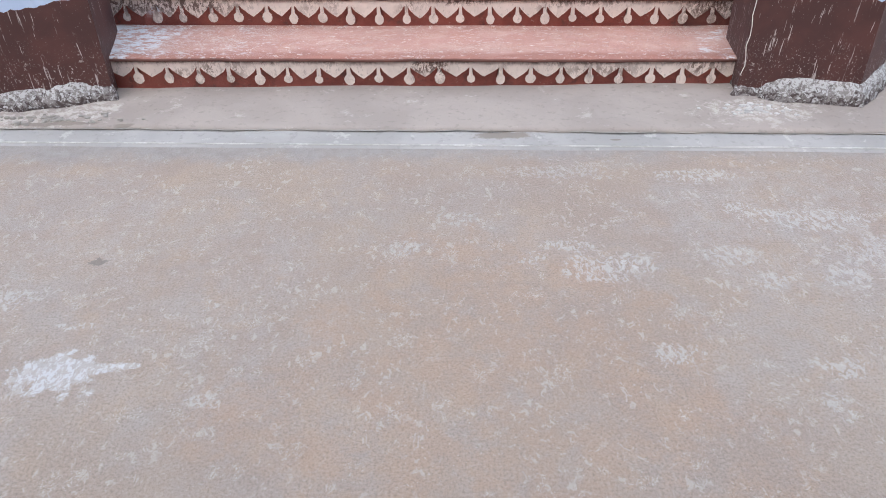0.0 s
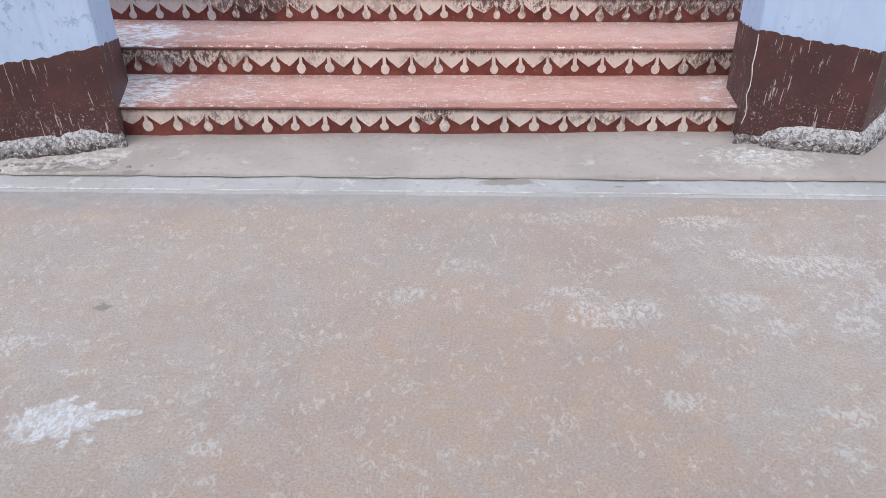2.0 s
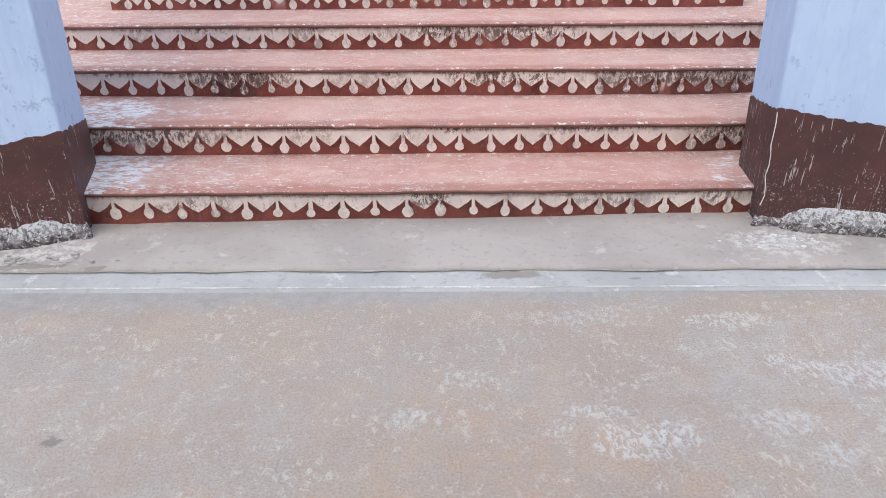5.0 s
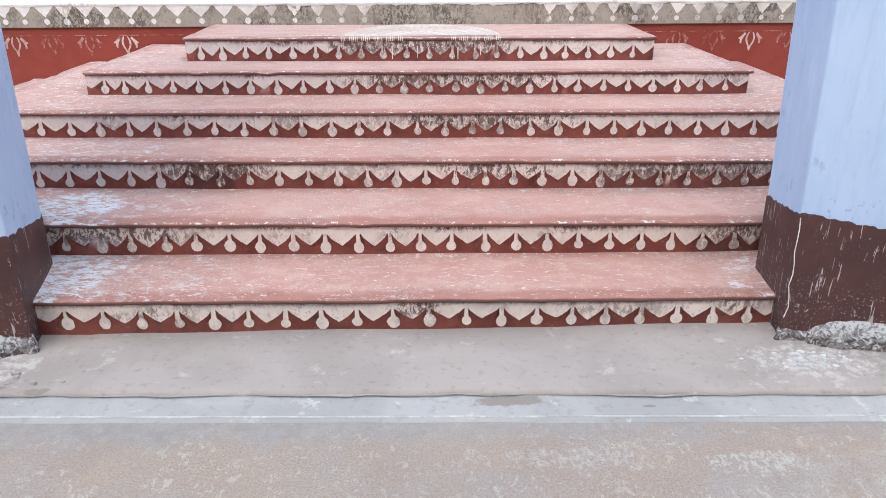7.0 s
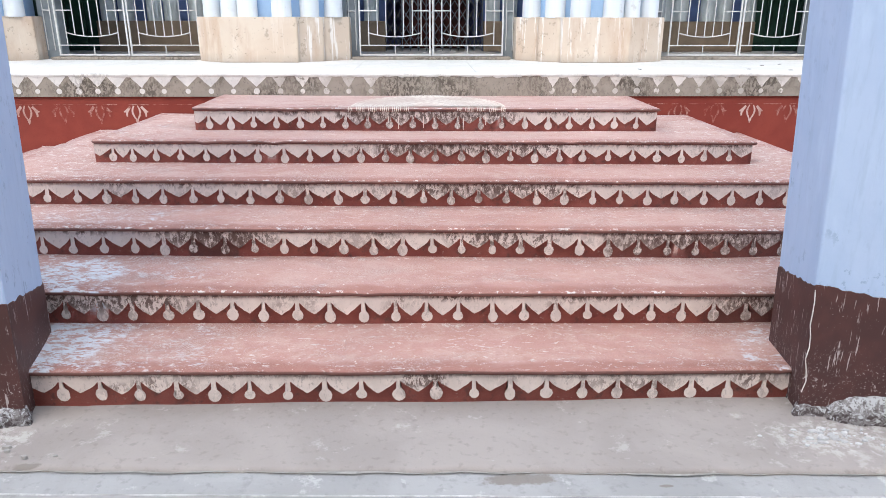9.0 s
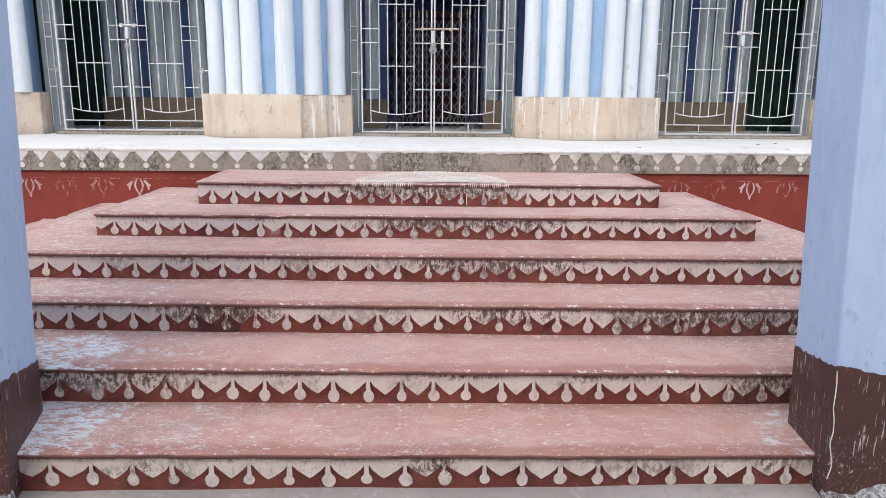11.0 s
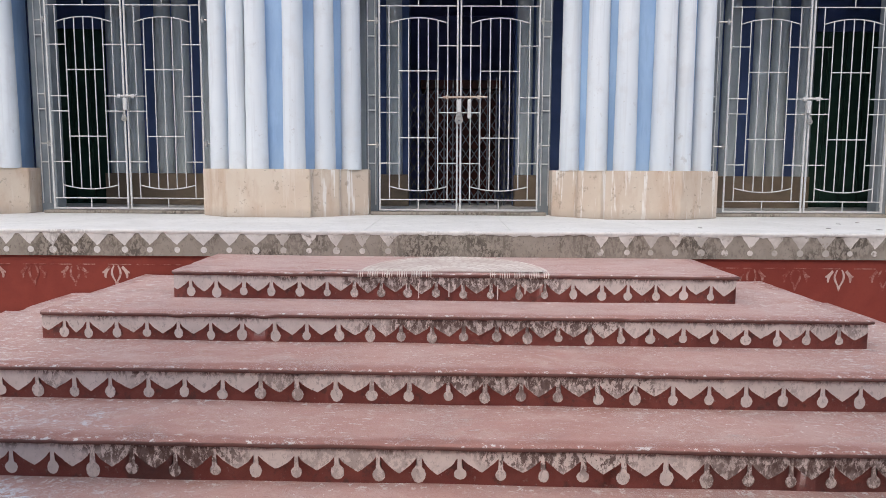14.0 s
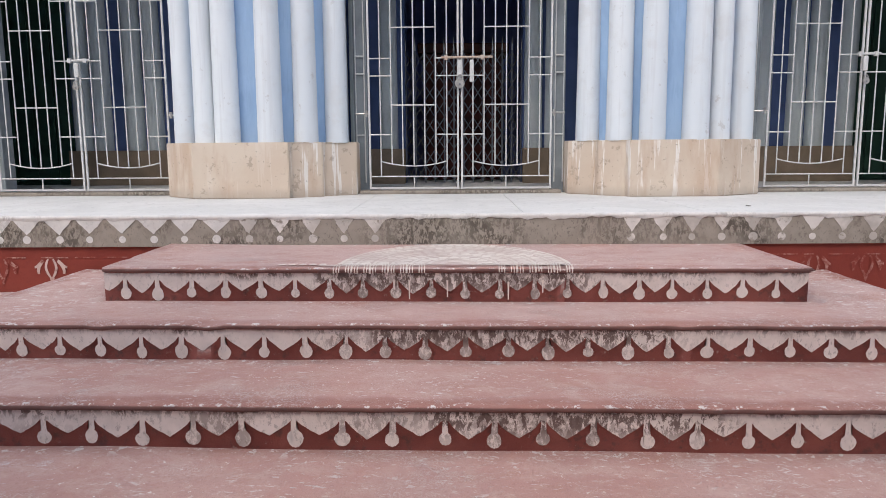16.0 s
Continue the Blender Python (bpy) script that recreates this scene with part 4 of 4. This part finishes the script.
SHAFT_R = ((1.361, 11.28, 0.104), (1.592, 11.05, 0.110), (1.857, 10.95, 0.108), (2.226, 10.95, 0.112), (2.452, 11.02, 0.090), (2.678, 11.12, 0.100))


def pier(plan, shafts, label):
    mid = (sum(p[0] for p in plan) / len(plan), sum(p[1] for p in plan) / len(plan), PZ)
    ob = thing("column_pier", mid, label, "pier", "piers of the arcade", "structure")
    bm = prism(bmesh.new(), plan, PZ, PZ + 0.484)
    bmesh.ops.bevel(bm, geom=bm.edges[:], offset=0.007, segments=2, affect="EDGES")
    part("pedestal", bm, PED, ob, "buff plaster pedestal with pale streaks")
    core = [(x, y + 0.045) for x, y, r in shafts] + [(shafts[-1][0], 11.75), (shafts[0][0], 11.75)]
    part("core", prism(bmesh.new(), core, PZ + 0.48, 4.5), PANEL, ob, "blue painted core between the shafts")
    for x, y, r in shafts:
        wob = [0.004 * noise.noise((x * 5, z, y)) for z in range(5)]
        part("shaft", lathe(bmesh.new(), x, y, [(r * 1.03, PZ + 0.48), (r * 1.02 + wob[0], PZ + 0.6), (r * 0.99 + wob[1], PZ + 1.1), (r * 0.96 + wob[2], PZ + 1.7), (r * 0.93, PZ + 2.4), (r * 0.9, 4.5)], 28), WHITE, ob, "white limewashed column shaft", True)
    return ob


first = pier(PIER_L, SHAFT_L, "cluster of white column shafts on a buff pedestal")
second = pier(PIER_R, SHAFT_R, "cluster of white column shafts on a buff pedestal, paint chipped")
for src, dx in ((first, -3.62), (second, 3.68)):
    copy_thing(src, Matrix.Translation(src.location + Vector((dx, 0, 0))))

# an unseen wall added behind the walk closes the court and blocks low sky light
tagged(part("wall_hall", box(bmesh.new(), -14, 14, -2.9, -2.6, 0, 7.0), UNSEEN, None, "unseen plain cream wall added behind the walk to block sky light", at=(0, -2.75, 0)), "", "wall", "", "structure")

# walls above and beyond that close the arcade
bm = bmesh.new()
box(bm, PX0, PX1, 10.9, 11.75, 4.5, 6.4)
tagged(part("wall_front", bm, WHITE, None, "white plaster wall over the arcade", at=(0.2, 11.3, 4.5)), "", "wall", "", "structure")
for x0, x1 in ((PX0, -6.1), (6.55, PX1)):
    tagged(part("wall_side", box(bmesh.new(), x0, x1, 11.2, 11.75, PZ, 4.5), WHITE, None, "white plaster wall beside the arcade", at=((x0 + x1) / 2, 11.5, PZ)), "", "wall", "", "structure")
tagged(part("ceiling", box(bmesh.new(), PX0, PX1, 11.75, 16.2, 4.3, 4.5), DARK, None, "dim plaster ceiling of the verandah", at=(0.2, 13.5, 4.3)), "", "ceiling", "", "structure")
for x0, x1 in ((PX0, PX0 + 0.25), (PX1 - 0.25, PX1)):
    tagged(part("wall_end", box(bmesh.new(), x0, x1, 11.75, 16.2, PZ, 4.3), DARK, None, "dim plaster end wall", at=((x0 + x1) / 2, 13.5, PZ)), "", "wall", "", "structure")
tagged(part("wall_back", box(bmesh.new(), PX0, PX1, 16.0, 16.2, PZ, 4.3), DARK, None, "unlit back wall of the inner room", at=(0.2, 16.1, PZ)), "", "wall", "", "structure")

for x0, x1 in ((-4.42, -4.2), (-2.48, -2.3), (-0.8, -0.675), (1.08, 1.2), (2.84, 3.01), (4.77, 4.9)):
    jamb = tagged(part("jamb", box(bmesh.new(), x0, x1, 11.56, 11.74, PZ, 4.5, 0.01), JAMB, None, "grey plaster door jamb behind the gate", at=((x0 + x1) / 2, 11.6, PZ)), "", "jamb", "", "structure")
    for h in (0.55, 1.12, 1.28, 1.9):
        part("gate_stop", rod(bmesh.new(), ((x0 + x1) / 2 - 0.04, 11.545, PZ + h), ((x0 + x1) / 2 + 0.04, 11.545, PZ + h), 0.008), IRON, jamb, "short iron gate stop")
    for k in (-0.04, 0.04):
        part("stop_rail", rod(bmesh.new(), ((x0 + x1) / 2 + k, 11.545, PZ + 0.1), ((x0 + x1) / 2 + k, 11.545, 3.6), 0.006), IRON, jamb, "thin upright iron rail")

# inner wall with its pilasters, two green doors and the middle doorway
IY = 13.5
for x0, x1 in ((PX0 + 0.25, -5.55), (-4.52, -0.44), (0.98, 4.92), (5.95, PX1 - 0.25)):
    wall = thing("wall_inner", ((x0 + x1) / 2, IY, PZ), "inner wall in deep blue with grey half-round pilasters", "wall", "", "structure")
    part("wall_face", box(bmesh.new(), x0, x1, IY, IY + 0.3, PZ, 4.3), NAVY, wall)
    x = x0 + 0.13
    k = 0
    while x < x1 - 0.05:
        part("pilaster", lathe(bmesh.new(), x, IY, [(0.11, PZ + 0.42), (0.105, 4.3)], 16), GREY, wall, "grey plaster pilaster", True)
        x += (0.25, 0.40, 0.24, 0.36)[k % 4]
        k += 1
    part("dado", box(bmesh.new(), x0 - 0.0, x1, IY - 0.17, IY - 0.0, PZ, PZ + 0.42, 0.01), BROWN, wall, "brown dado")


def green_door(x0, x1):
    ob = thing("panelled_door", ((x0 + x1) / 2, IY + 0.1, PZ), "dark green closed wooden door in the inner wall", "door", "inner doors", "structure")
    part("door_frame", box(bmesh.new(), x0, x1, IY + 0.1, IY + 0.15, PZ, 3.6), GREEN, ob)
    n = 4
    for i in range(n):
        w = (x1 - x0) / n
        part("board", box(bmesh.new(), x0 + w * i + 0.01, x0 + w * (i + 1) - 0.01, IY + 0.07, IY + 0.1, PZ + 0.02, 3.58, 0.006), GREEN, ob)
    part("lintel", box(bmesh.new(), x0, x1, IY + 0.05, IY + 0.3, 3.6, 4.3), NAVY, ob)


green_door(-5.55, -4.52)
green_door(4.92, 5.95)

# folding lattice gate with spikes in the middle doorway, and the wooden cabinet behind it
ob = thing("lattice_gate", (0.27, IY + 0.12, PZ), "closed dark iron folding lattice gate with spikes along its top", "gate")
LX0, LX1, LZ = -0.44, 0.98, 1.6 + PZ
n = 12
for i in range(n + 1):
    x = LX0 + (LX1 - LX0) * i / n
    part("upright", box(bmesh.new(), x - 0.009, x + 0.009, IY + 0.1, IY + 0.13, PZ, LZ), BLACK, ob)
    if i < n:
        w = (LX1 - LX0) / n
        bm = bmesh.new()
        for j in range(8):
            z = PZ + 0.03 + j * 0.195
            rod(bm, (x, IY + 0.095, z), (x + w, IY + 0.095, z + 0.18), 0.006, 6)
            rod(bm, (x + w, IY + 0.135, z), (x, IY + 0.135, z + 0.18), 0.006, 6)
        part("lattice", bm, BLACK, ob)
    bm = bmesh.new()
    bmesh.ops.create_cone(bm, cap_ends=True, segments=6, radius1=0.012, radius2=0.001, depth=0.16, matrix=Matrix.Translation((x, IY + 0.115, LZ + 0.08)))
    part("spike", bm, IRON, ob)
ob = thing("wooden_cabinet", (0.27, 14.6, PZ), "reddish-brown carved wooden cabinet in the dark inner room", "cabinet")
part("body", box(bmesh.new(), -0.25, 0.8, 14.3, 14.9, PZ, PZ + 1.65, 0.02), WOOD, ob)
part("cornice", box(bmesh.new(), -0.32, 0.87, 14.25, 14.95, PZ + 1.65, PZ + 1.78, 0.02), WOOD, ob)
for x0 in (-0.2, 0.3):
    part("door", box(bmesh.new(), x0, x0 + 0.45, 14.27, 14.3, PZ + 0.12, PZ + 1.55, 0.01), WOOD, ob)


# ---- metal gates ----
GY, GZ = 11.42, 1.305


def leaf(parent, x0, x1, hinge):
    """One gate leaf: flat frame, nine uprights, two bowed rails and the short cross bars."""
    n = 8
    s = (x1 - x0) / n
    u = [x0 + s * i for i in range(n + 1)]
    R = 0.006

    def at(x, h):
        return (x, GY, GZ + h)
    bm = bmesh.new()
    for i in (0, 8):
        box(bm, u[i] - 0.0085, u[i] + 0.0085, GY - 0.008, GY + 0.008, GZ, GZ + 2.3)
    for h in (0.0, 2.3):
        box(bm, u[0] - 0.009, u[8] + 0.009, GY - 0.0085, GY + 0.0085, GZ + h - 0.008, GZ + h + 0.008)
    ob = part("leaf", bm, IRON, parent, "silver-painted gate leaf of iron bars")

    def bow(h, sag):
        return [at(u[1] + 6 * s * i / 10, h + sag * (1 - (i / 5 - 1) ** 2)) for i in range(11)]
    part("bottom_bow", path_rod(bmesh.new(), bow(0.25, -0.045), R), IRON, ob)
    part("top_bow", path_rod(bmesh.new(), bow(1.955, 0.055), R), IRON, ob)
    for i in range(1, 8):
        k = 1 - ((i - 1) / 3 - 1) ** 2
        lo, hi = (0.108, 2.13) if i in (1, 7) else (0.25 - 0.045 * k, 1.955 + 0.055 * k)
        if i == 4:
            lo = 0.25 - 0.045
        part("bar", rod(bmesh.new(), at(u[i], lo), at(u[i], hi), R), IRON, ob)
    for h0, h1 in ((0.0, 0.108), (2.13, 2.3)):
        part("short_bar", rod(bmesh.new(), at(u[4], h0), at(u[4], h1), R), IRON, ob)
    for h in (0.108, 2.13):
        part("rail", rod(bmesh.new(), at(u[0], h), at(u[8], h), R), IRON, ob)
    for h in (0.767, 1.465):
        part("cross_bar", rod(bmesh.new(), at(u[2], h), at(u[6], h), R), IRON, ob)
    for h in (0.497, 1.032, 1.19, 1.725):
        part("cross_bar", rod(bmesh.new(), at(u[0], h), at(u[2], h), R), IRON, ob)
        part("cross_bar", rod(bmesh.new(), at(u[6], h), at(u[8], h), R), IRON, ob)
    side = -1 if hinge < 0 else 1
    edge = x0 if hinge < 0 else x1
    for h in (0.69, 1.98):
        bm = rod(bmesh.new(), at(edge, h), (edge + side * 0.13, GY + 0.02, GZ + h), 0.009)
        rod(bm, at(edge + side * 0.03, h - 0.03), at(edge + side * 0.03, h + 0.03), 0.014)
        part("hinge", bm, STEEL, ob, "steel pin hinge")


def gate(x0, x1, label, long_bolt):
    mid = (x0 + x1) / 2
    ob = thing("metal_gate", (mid, GY, PZ), label, "gate", "gates of the arcade")
    leaf(ob, x0, mid - 0.018, -1)
    leaf(ob, mid + 0.018, x1, 1)
    part("sill", box(bmesh.new(), x0 - 0.1, x1 + 0.1, GY - 0.05, GY + 0.14, PZ, GZ - 0.022, 0.01), BAND, ob, "grey cement sill")
    z = GZ + 1.19
    reach = 0.23 if long_bolt else 0.1
    bm = rod(bmesh.new(), (mid - reach * 0.75, GY - 0.028, z), (mid + reach * 1.3, GY - 0.028, z + 0.004), 0.011)
    bmesh.ops.create_cube(bm, size=1, matrix=Matrix.LocRotScale((mid - reach * 0.55, GY - 0.028, z), None, (0.03, 0.03, 0.04)))
    bmesh.ops.create_cube(bm, size=1, matrix=Matrix.LocRotScale((mid + reach * 0.9, GY - 0.028, z), None, (0.03, 0.03, 0.04)))
    part("bolt", bm, RUST if long_bolt else IRON, ob, "sliding bolt across both leaves")
    part("hasp", box(bmesh.new(), mid - 0.022, mid + 0.022, GY - 0.036, GY - 0.012, z - (0.2 if long_bolt else 0.15), z - 0.02, 0.008), IRON, ob, "painted hasp plate")
    if long_bolt:
        part("hasp", box(bmesh.new(), mid + 0.09, mid + 0.13, GY - 0.036, GY - 0.012, z - 0.22, z - 0.02, 0.012), IRON, ob, "painted hasp plate")
    return mid, z


def padlock(x, z, size):
    ob = thing("padlock", (x, GY - 0.05, z), "round steel padlock hanging from the gate's hasp", "padlock", "padlocks")
    bm = bmesh.new()
    bmesh.ops.create_cone(bm, cap_ends=True, segments=24, radius1=size, radius2=size, depth=size * 0.75, matrix=Matrix.LocRotScale((x, GY - 0.055, z), Euler((radians(90), 0, 0)), (1, 1, 1)))
    bmesh.ops.bevel(bm, geom=bm.edges[:], offset=size * 0.12, segments=2, affect="EDGES")
    part("body", bm, STEEL, ob)
    part("shackle", path_rod(bmesh.new(), [(x + size * 0.6 * math.cos(a), GY - 0.055, z + size * (0.8 + 0.9 * math.sin(a))) for a in [math.pi * i / 8 for i in range(9)]], size * 0.16), STEEL, ob)
    bm = bmesh.new()
    bmesh.ops.create_cone(bm, cap_ends=True, segments=12, radius1=size * 0.2, radius2=size * 0.2, depth=0.006, matrix=Matrix.LocRotScale((x, GY - 0.055 - size * 0.4, z - size * 0.2), Euler((radians(90), 0, 0)), (1, 1, 1)))
    part("keyhole_cover", bm, BLACK, ob)


mid, z = gate(-0.64, 1.045, "closed silver-painted iron gate with a long bolt and a padlock", True)
padlock(mid, z - 0.235, 0.045)
mid, z = gate(-4.155, -2.525, "closed silver-painted iron gate before a green door", False)
padlock(mid, z - 0.24, 0.03)
mid, z = gate(3.045, 4.735, "closed silver-painted iron gate at the arcade's side bay", False)
padlock(mid, z - 0.24, 0.03)

# ---- litter ----
rng = random.Random(5)
for i in range(7):
    x, y = rng.uniform(2.2, 4.6), rng.uniform(9.55, 10.6)
    a, n = rng.uniform(0, 6.3), rng.uniform(0.018, 0.03)
    bm = bmesh.new()
    rim = [bm.verts.new((x + n * math.cos(t) * math.cos(a) - 0.45 * n * math.sin(t) * math.sin(a), y + n * math.cos(t) * math.sin(a) + 0.45 * n * math.sin(t) * math.cos(a), PZ + 0.003 + 0.006 * abs(math.sin(t)))) for t in [math.pi * j / 5 for j in range(10)]]
    mid = bm.verts.new((x, y, PZ + 0.003))
    for j in range(10):
        bm.faces.new((rim[j], rim[(j + 1) % 10], mid))
    tagged(part("dry_leaf", bm, DRAB, None, "small curled dry leaf lying on the platform", at=(x, y, PZ)), "", "leaf", "fallen leaves")
